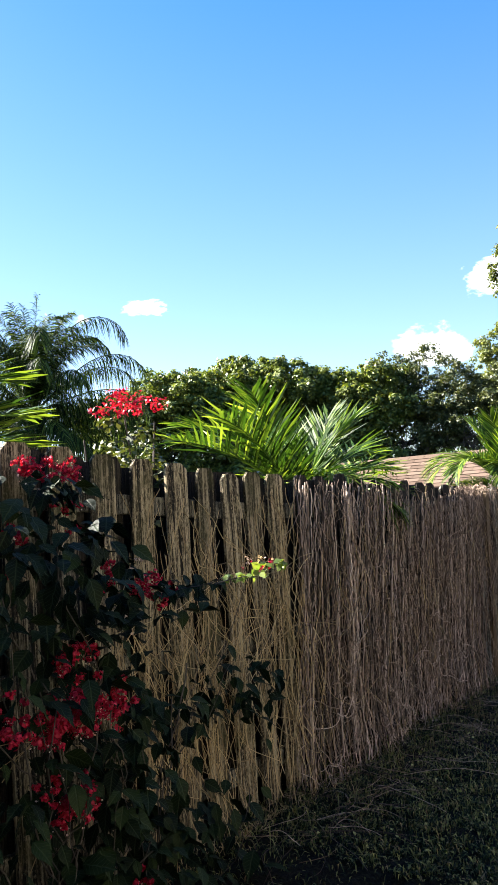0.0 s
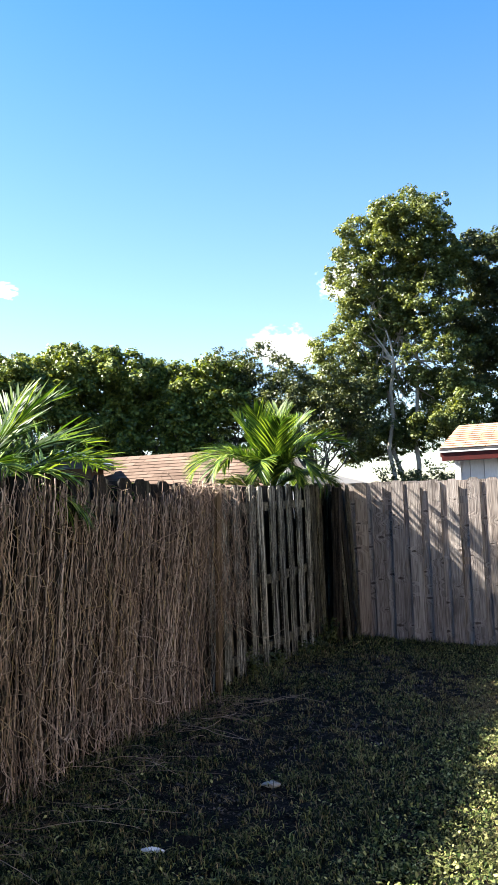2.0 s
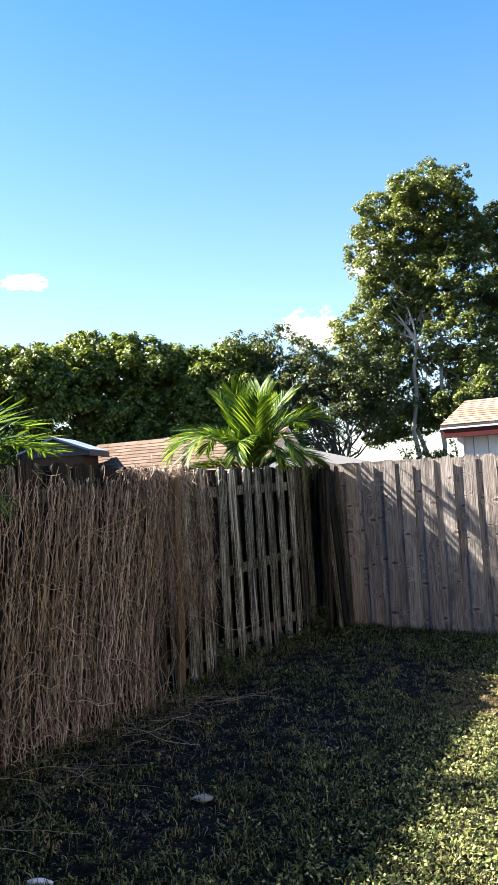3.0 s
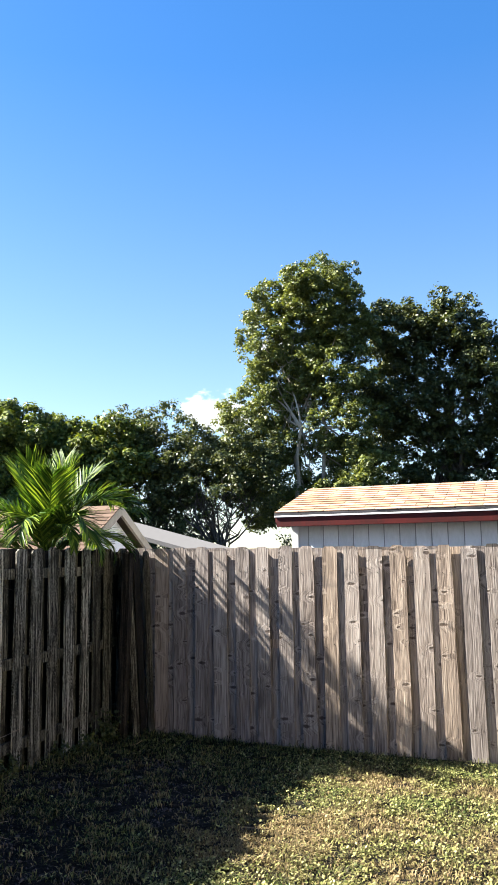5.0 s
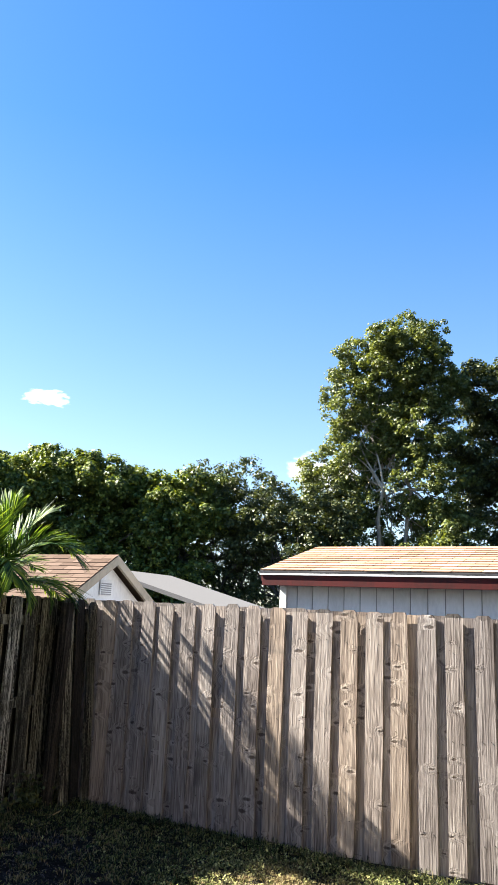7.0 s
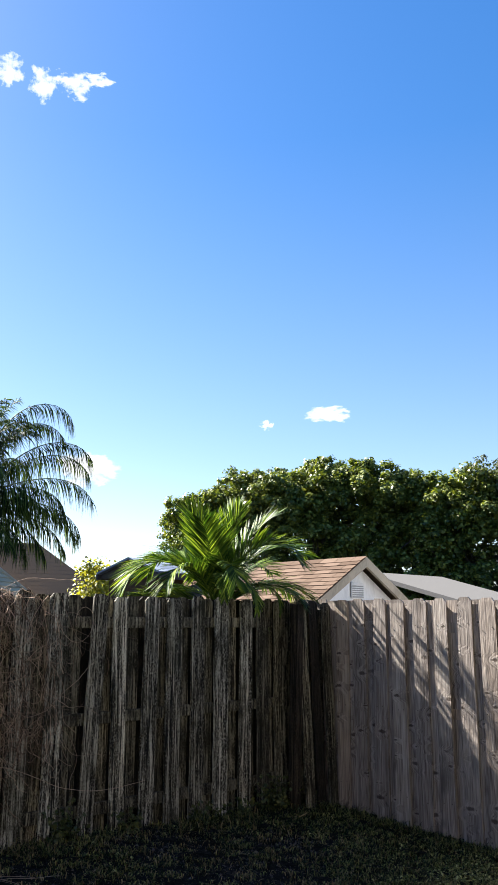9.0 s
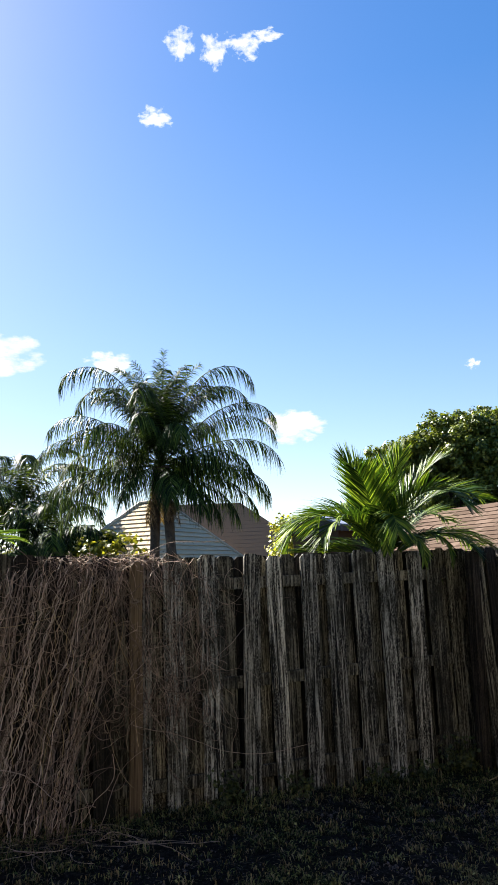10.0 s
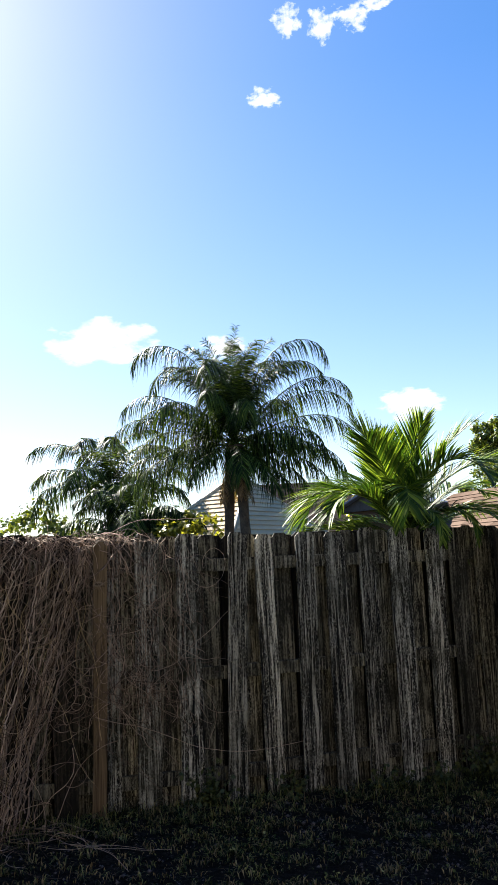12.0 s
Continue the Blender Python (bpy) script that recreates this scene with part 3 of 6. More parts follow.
def fence(name, label, start, along, fronts, width, height, mats, back_row, top, rails, posts, tilt, seed, face, covered=(0, 0)):
    """Boards on both sides of the rails. along: unit vector; face: unit vector to the garden; fronts: places of the front boards; back_row: depth of the rear boards; top: z at a distance s."""
    r = np.random.default_rng(seed)
    ob = thing(name, (start[0], start[1], 0), label, "fence", kind="structure")
    rz = math.degrees(math.atan2(along[1], along[0]))
    gap = (fronts[-1] - fronts[0]) / (len(fronts) - 1)
    meshes = [board_mesh(width, 0.017, height, seed * 10 + n) for n in range(8)]
    backs = [board_mesh(gap + 0.004 if back_row > 0.08 else gap + 0.014, 0.017, height, seed * 10 + 50 + n) for n in range(6)]
    for me in meshes:
        me.materials.append(mats[0])
    # the old fence's rear row is an unseen near-black backing that darkens its slits
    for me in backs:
        me.materials.append(shade_black_board if back_row > 0.08 else mats[1])
    deep = back_row > 0.08
    if deep:
        lap = [board_mesh(0.130, 0.017, height, seed * 10 + 70 + n) for n in range(len(fronts))]
    for n, place in enumerate(fronts):
        step = fronts[n + 1] - place if n + 1 < len(fronts) else gap
        for row in (0, 1):
            s = place + 0.5 * row * step + r.normal(0, 0.004)
            depth = -0.009 if row == 0 else -back_row - 0.019 * (n % 2) - (0.02 if deep else 0)
            z1 = top(s) + r.normal(0, 0.008 if back_row > 0.08 else 0.004) - (0.012 if row else 0)
            me = (meshes if row == 0 else backs)[int(r.integers(0, 8 if row == 0 else 6))]
            b = part("board", me, mats[0], ob, "", (along[0] * s + face[0] * depth, along[1] * s + face[1] * depth, z1 - height),
                     (r.normal(0, tilt * 0.4), r.normal(0, tilt if row == 0 else 0.08), rz + r.normal(0, 0.6)))
            # fronts behind the curtain: shade between its stems painted as near-black wood
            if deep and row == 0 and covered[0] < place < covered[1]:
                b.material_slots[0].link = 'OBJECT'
                b.material_slots[0].material = shade_black_board
            # fronts past 9.6 take the dimmed copy, the first ones brown mossy wood
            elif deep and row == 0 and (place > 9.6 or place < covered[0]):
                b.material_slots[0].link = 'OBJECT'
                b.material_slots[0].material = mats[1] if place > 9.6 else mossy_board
            b.scale = (r.uniform(0.88, 1.06) if back_row > 0.08 and row == 0 else (step + 0.03) / gap if back_row > 0.08 else r.uniform(0.97, 1.03), 1, 1)
        if deep:
            me = lap[n]
            s = place + 0.5 * step + r.normal(0, 0.006)
            # laps before 3.7 are near-black, painting in the shade of the gaps
            b = part("board", me, shade_black_board if place < 3.7 else mats[1], ob, "", (along[0] * s - face[0] * 0.068, along[1] * s - face[1] * 0.068, top(s) + r.normal(-0.01, 0.008) - height), (0, r.normal(0, 0.3), rz))
            b.scale = (step / 0.27 * r.uniform(0.94, 1.06), 1, 1)
    # rails and posts take mats[1], the dimmed copy on the old fence
    ends = [fronts[0] - 0.1, *posts, fronts[-1] + 0.1]
    rail_at, half = (0.039, 0.019) if deep else (back_row + 0.048, 0.036)
    for s0, s1 in zip(ends, ends[1:]):
        if s1 - s0 < 0.3:
            continue
        for z in rails:
            me = from_bm("rail", box_bm(0, -half, -0.045, s1 - s0 - 0.004, half, 0.045, 0.004))
            rail = part("rail", me, mats[1], ob, "", (along[0] * s0 - face[0] * rail_at, along[1] * s0 - face[1] * rail_at, top(s0) + z))
            rail.rotation_euler = (0, -math.atan2(top(s1) - top(s0), s1 - s0), radians(rz))
    for s in posts:
        me = from_bm("post", box_bm(-0.044, -0.044, -0.25, 0.044, 0.044, top(s) - 0.09, 0.005))
        part("post", me, mats[1], ob, "", (along[0] * s - face[0] * (back_row + (0.14 if deep else 0.075)), along[1] * s - face[1] * (back_row + (0.14 if deep else 0.075)), 0), (0, 0, rz))
    return ob


def left_top(s):       # s runs from y = 0.2
    y = s + 0.2
    if y < 3.2:
        return 2.075 + 0.075 * (3.2 - y)
    return 2.075 - 0.0372 * (y - 3.2) if y < 7.5 else 1.915


# closer boards at the start of the old fence, wider spaced ones further on
OLD_FRONTS = [0.152 + 0.238 * k for k in range(15)] + [3.754 + 0.2713 * k for k in range(13)] + [7.28, 7.58, 7.885, 8.17, 8.44, 8.715, 8.97, 9.245, 9.535, 9.77, 10.0, 10.24]
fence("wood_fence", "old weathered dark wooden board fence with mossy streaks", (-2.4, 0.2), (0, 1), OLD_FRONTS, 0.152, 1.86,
      (old_board, dimmed_board), 0.135, left_top, (-0.22, -0.955, -1.62), (0.6, 3.0, 5.4, 7.8), 0.7, 1, (1, 0), (3.72, 6.85))
fence("wood_fence", "grey-brown wooden board fence with knots and clipped board tops", (-2.445, 10.665), (1, 0), [-0.060 + 0.229 * k for k in range(34)], 0.148, 1.965,
      (new_board, new_board), 0.034, lambda s: 1.925 - 0.010 * s, (-0.25, -0.97, -1.70), (2.3, 4.7, 7.1), 0.25, 2, (0, -1))
far_fence = bpy.data.objects["wood_fence.001"]
head = bmesh.new()
bmesh.ops.create_cone(head, cap_ends=True, segments=6, radius1=0.0042, radius2=0.0035, depth=0.003, matrix=pose(0, 0, 0, 90))
nail_head = from_bm("nail", head)
nail_r = np.random.default_rng(55)
for k in range(24):
    for z in (-0.25, -0.97, -1.70):
        for dx in (-0.036, 0.036):
            s = -0.060 + 0.229 * k + dx
            part("nail", nail_head, dark_iron, far_fence, "", (s + nail_r.normal(0, 0.006), -0.0185 + 0.017, 1.925 - 0.010 * s + z + nail_r.normal(0, 0.018)))
# old mossy boards, darkened further to carry the shade of the corner
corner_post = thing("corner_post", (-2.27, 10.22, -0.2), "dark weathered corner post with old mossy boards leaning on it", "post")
part("post", from_bm("post", box_bm(-0.045, -0.045, 0, 0.045, 0.045, 2.07, 0.006)), shade_black_board, corner_post, "", (0, 0, 0), (0, 2.0, 0))
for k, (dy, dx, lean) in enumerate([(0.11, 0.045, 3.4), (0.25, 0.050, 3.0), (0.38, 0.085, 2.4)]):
    part("board", board_mesh(0.120, 0.017, 1.95 + 0.02 * (k % 2), 90 + k), shade_black_board if k == 1 else dimmed_board, corner_post, "", (dx + 0.08, dy, 0.14), (-lean, 0, 90))
# two unseen boards behind, added to stop light leaking through the corner
part("board", board_mesh(0.34, 0.017, 1.85, 78), dimmed_board, corner_post, "", (-0.30, 0.1, 0.2), (0, 0, 90))
part("board", board_mesh(0.44, 0.017, 1.90, 79), dimmed_board, corner_post, "", (-0.02, 0.26, 0.12), (0, 0, 90))

loose = thing("loose_board", (-2.338, 7.14, 0.06), "brown newer board leaning against the old fence", "board")
part("board", board_mesh(0.09, 0.028, 1.82, 77), brown_board, loose, "", (0, 0, 0), (1.5, 0.6, 90))


# ---- unseen walls added behind the camera: pale ones bounce sun, dark ones cut skylight ----
def plain_wall(name, box, material, label):
    ob = new(name, from_bm(name, box_bm(*box)))
    ob.data.materials.append(material)
    tagged(ob, label, "wall", kind="structure")


bounce_wall = mottled("bounce_wall_grey", (0.38, 0.345, 0.31), (0.47, 0.43, 0.385), 3.0, 0.9, 0.004)
dim_bounce_wall = mottled("bounce_wall_dark_grey", (0.068, 0.063, 0.057), (0.094, 0.087, 0.080), 3.0, 0.9, 0.004)
sky_block_wall = mottled("sky_block_dark", (0.030, 0.026, 0.020), (0.055, 0.046, 0.035), 3.0, 0.9, 0.004)
plain_wall("wall_south", (-2.4, -2.85, -0.3, 5.4, -2.6, 7.5), sky_block_wall, "unseen dark wall added to cut skylight behind the garden")
plain_wall("wall_east", (5.2, -2.6, -0.3, 5.4, 3.8, 3.6), bounce_wall, "low unseen wall added to bounce sunlight into the garden")
plain_wall("wall_east", (5.2, 3.8, -0.3, 5.4, 10.6, 3.0), dim_bounce_wall, "low unseen wall added to bounce sunlight into the garden")
plain_wall("wall_east", (5.3, -2.6, 3.6, 5.5, 3.8, 8.5), sky_block_wall, "unseen dark upper wall added to cut skylight")
plain_wall("wall_east", (5.3, 3.8, 3.0, 5.5, 10.6, 8.5), sky_block_wall, "unseen dark upper wall added to cut skylight")

# ---- trees ----
def leaf_cloud(centres, sizes, per, spread, r, up_bias=0.35, outward=0.9):
    """Folded diamond leaves round clump centres, facing out of their clump. Verts and quads."""
    n = len(centres) * per
    o = r.normal(0, 1, (n, 3))
    o /= np.linalg.norm(o, axis=1, keepdims=True) + 1e-9
    rad = r.random(n) ** 0.5 * np.repeat(spread, per) * 1.5
    c = np.repeat(centres, per, 0) + o * rad[:, None] * np.array([1, 1, 0.72])
    s = r.uniform(*sizes, n)
    nrm = o * outward + r.normal(0, 0.42, (n, 3)) + np.array([0, 0, up_bias * 2])
    nrm /= np.linalg.norm(nrm, axis=1, keepdims=True)
    d = np.cross(nrm, r.normal(0, 1, (n, 3)))
    d /= np.linalg.norm(d, axis=1, keepdims=True) + 1e-9
    side = np.cross(d, nrm)
    L, W, F = d * s[:, None], side * (s * 0.36)[:, None], nrm * (s * 0.12)[:, None]
    verts = np.stack([c - L * 0.5, c + W + F, c + L * 0.5, c - W + F], 1)
    i = (np.arange(n) * 4)[:, None]
    return verts.reshape(-1, 3), i + np.array([0, 1, 2, 3])


def limb(points, r0, r1, sides=7):
    p = np.array(points, float)[None]
    return tubes(p, np.linspace(r0, r1, p.shape[1])[None], sides)


def bent(a, b, r, k=6, wob=0.06):
    return wander(np.array([a], float), np.array([b], float), k, np.linalg.norm(np.subtract(b, a)) * wob, r)[0]


def joined(pieces):
    vs, fs, off = [], [], 0
    for v, f in pieces:
        vs.append(v), fs.append(f + off)
        off += len(v)
    return np.concatenate(vs), np.concatenate(fs)


def tree(base, label, trunk_h, trunk_r, blobs, clumps, per, leaf, mat_leaf, mat_bark, seed, spread=(0.35, 0.75), stems=1, group="", limbs_to=10, name="tree"):
    """blobs: (x, y, z, rx, ry, rz) of the crown's masses, from the trunk's foot."""
    r = np.random.default_rng(seed)
    ob = thing(name, base, label, "tree", group)
    blobs = np.array(blobs, float)
    weight = blobs[:, 3] * blobs[:, 4] + blobs[:, 3] * blobs[:, 5]
    # each mass carries knobs of foliage, and the leaf clumps sit on the knobs
    knobs = max(60, clumps // 5)
    pick = r.choice(len(blobs), knobs, p=weight / weight.sum())
    d = r.normal(0, 1, (knobs, 3))
    d /= np.linalg.norm(d, axis=1, keepdims=True)
    d *= (r.uniform(0.1, 1.0, knobs) ** 0.4 * r.uniform(0.80, 1.06, knobs))[:, None]
    knob_at = blobs[pick, :3] + d * blobs[pick, 3:]
    knob_r = r.uniform(0.25, 0.75, knobs)
    who = r.choice(knobs, clumps, p=knob_r ** 2 / (knob_r ** 2).sum())
    e = r.normal(0, 1, (clumps, 3)) + np.array([0, 0, 0.35])
    e /= np.linalg.norm(e, axis=1, keepdims=True)
    centres = knob_at[who] + e * (knob_r[who] * r.uniform(0.6, 1.0, clumps))[:, None] * np.array([1, 1, 0.8])
    pieces = []
    forks = []
    for n in range(stems):
        a = 2 * np.pi * n / stems + r.uniform(0, 1)
        tip = np.array([np.cos(a), np.sin(a), 0]) * (0.12 * trunk_h if stems > 1 else 0.05 * trunk_h) + np.array([0, 0, trunk_h * r.uniform(0.9, 1.1)])
        pieces.append(limb(bent((0.15 * np.cos(a), 0.15 * np.sin(a), -0.2), tip, r, 7, 0.03), trunk_r, trunk_r * 0.55))
        forks.append(tip)
    far = centres[r.choice(clumps, limbs_to * 6, replace=False)]
    for n in range(limbs_to):
        start = forks[n % stems]
        end = far[n]
        line = bent(start, start + (end - start) * 0.8, r, 7, 0.05)
        pieces.append(limb(line, trunk_r * 0.42, trunk_r * 0.10, 6))
        for e in far[limbs_to + n * 4: limbs_to + n * 4 + 4]:
            s = line[int(r.integers(2, 6))]
            pieces.append(limb(bent(s, s + (e - s) * min(1, 2.2 / (np.linalg.norm(e - s) + 0.1)), r, 5, 0.06), trunk_r * 0.16, trunk_r * 0.05, 5))
    v, f = joined(pieces)
    part("trunk", mesh_fast("trunk", v, f, True), mat_bark, ob)
    v, f = leaf_cloud(centres, leaf, per, r.uniform(*spread, clumps), r)
    part("crown", mesh_fast("crown", v, f), mat_leaf, ob)
    return ob


def polar(eye, yaw, d, z=0.0):
    return (eye[0] - d * math.sin(radians(yaw)), eye[1] + d * math.cos(radians(yaw)), z)


MID = (2.0, 3.2)
# the tall tree behind the shed, and its neighbours
tree(polar(MID, 14.8, 44), "tall broad-leaved tree with pale trunk and airy crown", 8.5, 0.155,
     [(-1.3, 0, 16.2, 2.2, 2.0, 2.3), (0.8, 0, 16.5, 2.1, 2.0, 2.2), (2.1, 0.3, 14.8, 2.0, 2.0, 2.2), (-2.3, 0, 14.2, 1.9, 2.0, 2.0), (-1.6, 0, 12.0, 2.2, 2.0, 2.0), (1.5, 0.3, 12.0, 2.5, 2.2, 2.3), (0.3, 1.0, 13.9, 2.0, 1.6, 1.8),
      (-3.9, 0, 9.5, 1.9, 1.9, 2.2), (-4.1, 0.2, 6.8, 2.0, 1.9, 2.2), (-2.2, 0, 10.0, 1.6, 1.7, 1.6), (-1.9, 0, 6.4, 1.5, 1.6, 1.8), (2.2, 0, 8.8, 2.3, 2.0, 2.1), (2.6, -0.4, 6.0, 2.2, 1.8, 1.9), (-3.0, 0, 4.6, 1.9, 1.6, 1.3), (-1.7, 0.2, 8.0, 1.5, 1.5, 1.4), (0.9, 0.9, 7.4, 1.3, 1.1, 1.5), (0.9, 0.5, 5.2, 2.2, 1.5, 1.5), (-0.9, 0.8, 4.8, 1.8, 1.4, 1.4), (0.0, 0.9, 10.2, 1.7, 1.2, 1.5)],
     4000, 44, (0.10, 0.205), tree_leaf, pale_bark, 11, (0.12, 0.30), 3, limbs_to=26)
tree(polar(MID, 5.2, 46), "broad-leaved tree with dense dark crown", 6.0, 0.30,
     [(-2.5, 0, 14.6, 2.1, 2.0, 2.1), (0.5, 0, 14.7, 2.2, 2.1, 2.1), (2.9, 0, 12.8, 2.2, 2.1, 2.1), (-2.2, 0, 11.2, 2.9, 2.5, 2.7), (2.0, 0, 10.2, 3.2, 2.7, 2.9), (-2.2, 0, 7.6, 3.2, 2.7, 2.7), (2.2, 0, 6.4, 3.2, 2.7, 2.7), (-1.6, 0, 4.6, 3.0, 2.4, 1.8)],
     3400, 42, (0.12, 0.24), oak_leaf, bark_dark, 12, (0.14, 0.34), 2)
tree(polar(MID, -5, 46), "broad-leaved tree with dense green crown", 6.0, 0.30,
     [(0, 0, 12.8, 3.6, 3.0, 2.2), (-2.0, 0, 9.6, 3.8, 3.2, 3.2), (2.6, 0, 9.0, 3.8, 3.4, 3.4), (0, 0, 6.0, 3.8, 3.2, 2.8)],
     1000, 42, (0.10, 0.20), tree_leaf, bark_dark, 13, (0.14, 0.34), 2)
# dark spreading trees with open branches
tree(polar(MID, 21.6, 42), "dark-leaved spreading tree with forking bare limbs", 2.2, 0.17,
     [(1.3, 0, 7.2, 2.0, 2.0, 1.8), (-1.4, 0, 7.1, 2.0, 2.0, 1.8), (0.2, 0, 5.6, 2.4, 2.0, 1.4), (2.6, 0, 5.6, 1.5, 1.6, 1.5), (-2.6, 0, 5.8, 1.6, 1.6, 1.5), (-2.5, 0.6, 2.9, 1.7, 1.3, 1.3)],
     960, 36, (0.10, 0.20), oak_leaf, bark_dark, 14, (0.14, 0.34), 6, limbs_to=22)
tree(polar(MID, 26.4, 44), "dark-leaved spreading tree with gaps in its crown", 2.4, 0.19,
     [(0.9, 0, 8.6, 1.9, 1.9, 1.7), (-1.1, 0, 8.7, 1.8, 1.9, 1.6), (1.9, 0, 5.6, 1.9, 1.8, 1.9), (-2.0, 0, 5.6, 1.8, 1.8, 1.9), (0.0, 0, 4.4, 1.6, 1.6, 1.2)],
     700, 36, (0.10, 0.20), oak_leaf, bark_dark, 15, (0.14, 0.34), 5, limbs_to=18)
# the long row of full green trees
for k, (yaw, d, top_z, wide) in enumerate([(29.6, 44, 9.7, 2.7), (33.0, 45, 9.8, 2.9), (36.8, 45, 10.4, 2.9), (40.6, 45, 10.9, 3.1), (44.6, 45, 10.1, 3.0), (48.0, 46, 9.2, 2.4)]):
    tree(polar(MID, yaw, d), "full green tree in a close row of trees", 3.6, 0.25,
         [(0, 0, top_z - 1.7, wide * 0.85, wide * 0.7, 1.7), (-1.5, 0, top_z - 2.4, wide * 0.7, 2, 1.7), (1.6, 0, top_z - 2.3, wide * 0.7, 2, 1.8), (0, -0.6, top_z - 5.0, wide, 2.6, 2.6), (0.5, -0.8, 2.6, wide, 2.2, 2.4)],
         1300, 40, (0.13, 0.255), hedge_leaf, bark_dark, 20 + k, (0.14, 0.34), 2, "row of green trees")


# ---- palms ----
def frond(length, leaflets, leaf_len, leaf_w, arch, droop, r, vee=0.5, hang=0.2, bare=0.15, forward=0.35, curl=1.3, segs=18, loose=0.34):
    """A feather leaf that starts at the origin and leaves along +x, bending to the ground. Rachis and leaflets."""
    t = np.linspace(0, 1, segs)
    ang = arch - droop * t ** curl
    step = length / (segs - 1)
    x = np.concatenate([[0], np.cumsum(np.cos(ang[:-1]) * step)])
    z = np.concatenate([[0], np.cumsum(np.sin(ang[:-1]) * step)])
    y = r.normal(0, 0.03) * length * t ** 2
    line = np.stack([x, y, z], -1)
    rv, rf = tubes(line[None], (0.016 * (1 - 0.85 * t) * (length / 2) ** 0.5)[None], 4)
    u = np.linspace(bare, 0.995, leaflets)
    vs, fs, off = [rv], [rf], len(rv)
    for side in (-1, 1):
        uu = np.clip(u + r.normal(0, 0.006, leaflets), 0, 0.999)
        base = np.stack([np.interp(uu, t, line[:, k]) for k in range(3)], -1)
        a = np.interp(uu, t, ang)
        tang = np.stack([np.cos(a), 0 * a, np.sin(a)], -1)
        nrm = np.stack([-np.sin(a), 0 * a, np.cos(a)], -1)
        lat = np.array([0, side, 0.0])
        fwd = forward + 0.75 * uu ** 2 + r.normal(0, 0.10, leaflets)
        lift = vee + r.normal(0, loose, leaflets)
        d = lat * 1.0 + tang * fwd[:, None] + nrm * lift[:, None]
        d /= np.linalg.norm(d, axis=1, keepdims=True)
        L = leaf_len * (np.sin(np.pi * np.clip(0.16 + 0.78 * uu, 0, 1)) ** 0.55) * r.uniform(0.7, 1.15, leaflets)
        fall = hang * L
        m = base + d * (L * 0.5)[:, None] - np.array([0, 0, 0.25]) * fall[:, None]
        e = base + d * (L * 0.92)[:, None] - np.array([0, 0, 1.0]) * fall[:, None]
        w = np.cross(d, nrm + 1.6 * loose * r.normal(0, 1, (leaflets, 3)))
        w /= np.linalg.norm(w, axis=1, keepdims=True) + 1e-9
        w *= leaf_w / 2
        quad = np.stack([base - w * 0.5, base + w * 0.5, m + w, m - w, e + w * 0.12, e - w * 0.12], 1).reshape(-1, 3)
        i = (np.arange(leaflets) * 6)[:, None] + off
        fs.append(np.concatenate([i + np.array([0, 1, 2, 3]), i + np.array([3, 2, 4, 5])]))
        vs.append(quad)
        off += len(quad)
    return mesh_fast("frond", np.concatenate(vs), np.concatenate(fs))


def palm(base, label, hub, trunk_r, specs, mat_leaf, seed, trunks=((0, 0),), forward=0.35, curl=1.3, dead=(), loose=0.34):
    """specs: (yaw degrees from +x, arch degrees at the hub, length, droop degrees, leaflets, leaflet length, width, hang, vee)."""
    r = np.random.default_rng(seed)
    ob = thing("palm", base, label, "palm")
    for dx, dy in trunks:
        z = np.linspace(-0.2, hub - 0.05, 14)
        rad = trunk_r * (1.12 - 0.25 * np.linspace(0, 1, 14)) * (1 + 0.05 * np.sin(np.arange(14) * 2.2))
        v, f = tubes(np.stack([dx * (1 - 0.7 * z / hub), dy * (1 - 0.7 * z / hub), z], -1)[None], rad[None], 10)
        part("trunk", mesh_fast("trunk", v, f, True), palm_bark, ob)
    for yaw, arch, length, droop, n, ll, lw, hang, vee in specs:
        me = frond(length, n, ll, lw, radians(arch), radians(droop), r, vee, hang, 0.15, forward, curl, loose=loose)
        part("frond", me, mat_leaf, ob, "", (r.normal(0, 0.03), r.normal(0, 0.03), hub + r.normal(0, 0.03)), (0, 0, yaw))
    for yaw, arch, length, droop, n, ll, lw, hang, vee in dead:
        me = frond(length, n, ll, lw, radians(arch), radians(droop), r, vee, hang)
        part("dead_frond", me, dry_leaf, ob, "dry brown hanging frond", (0, 0, hub - 0.25), (0, 0, yaw))
    return ob


def spray(n, r, length, droop, arches, leaflets, ll, lw, hang, vee, yaw0=0, sweep=360):
    return [(yaw0 + sweep * k / n + r.normal(0, 9), arches[k % len(arches)] + r.normal(0, 5), length * r.uniform(0.85, 1.1), droop * r.uniform(0.85, 1.15), leaflets, ll, lw, hang, vee) for k in range(n)]


pr = np.random.default_rng(5)
def garden(specs, n, ll, lw):
    return [(yaw, arch, length, droop, n, ll * k, lw, hang, vee) for yaw, arch, length, droop, hang, vee, k in specs]


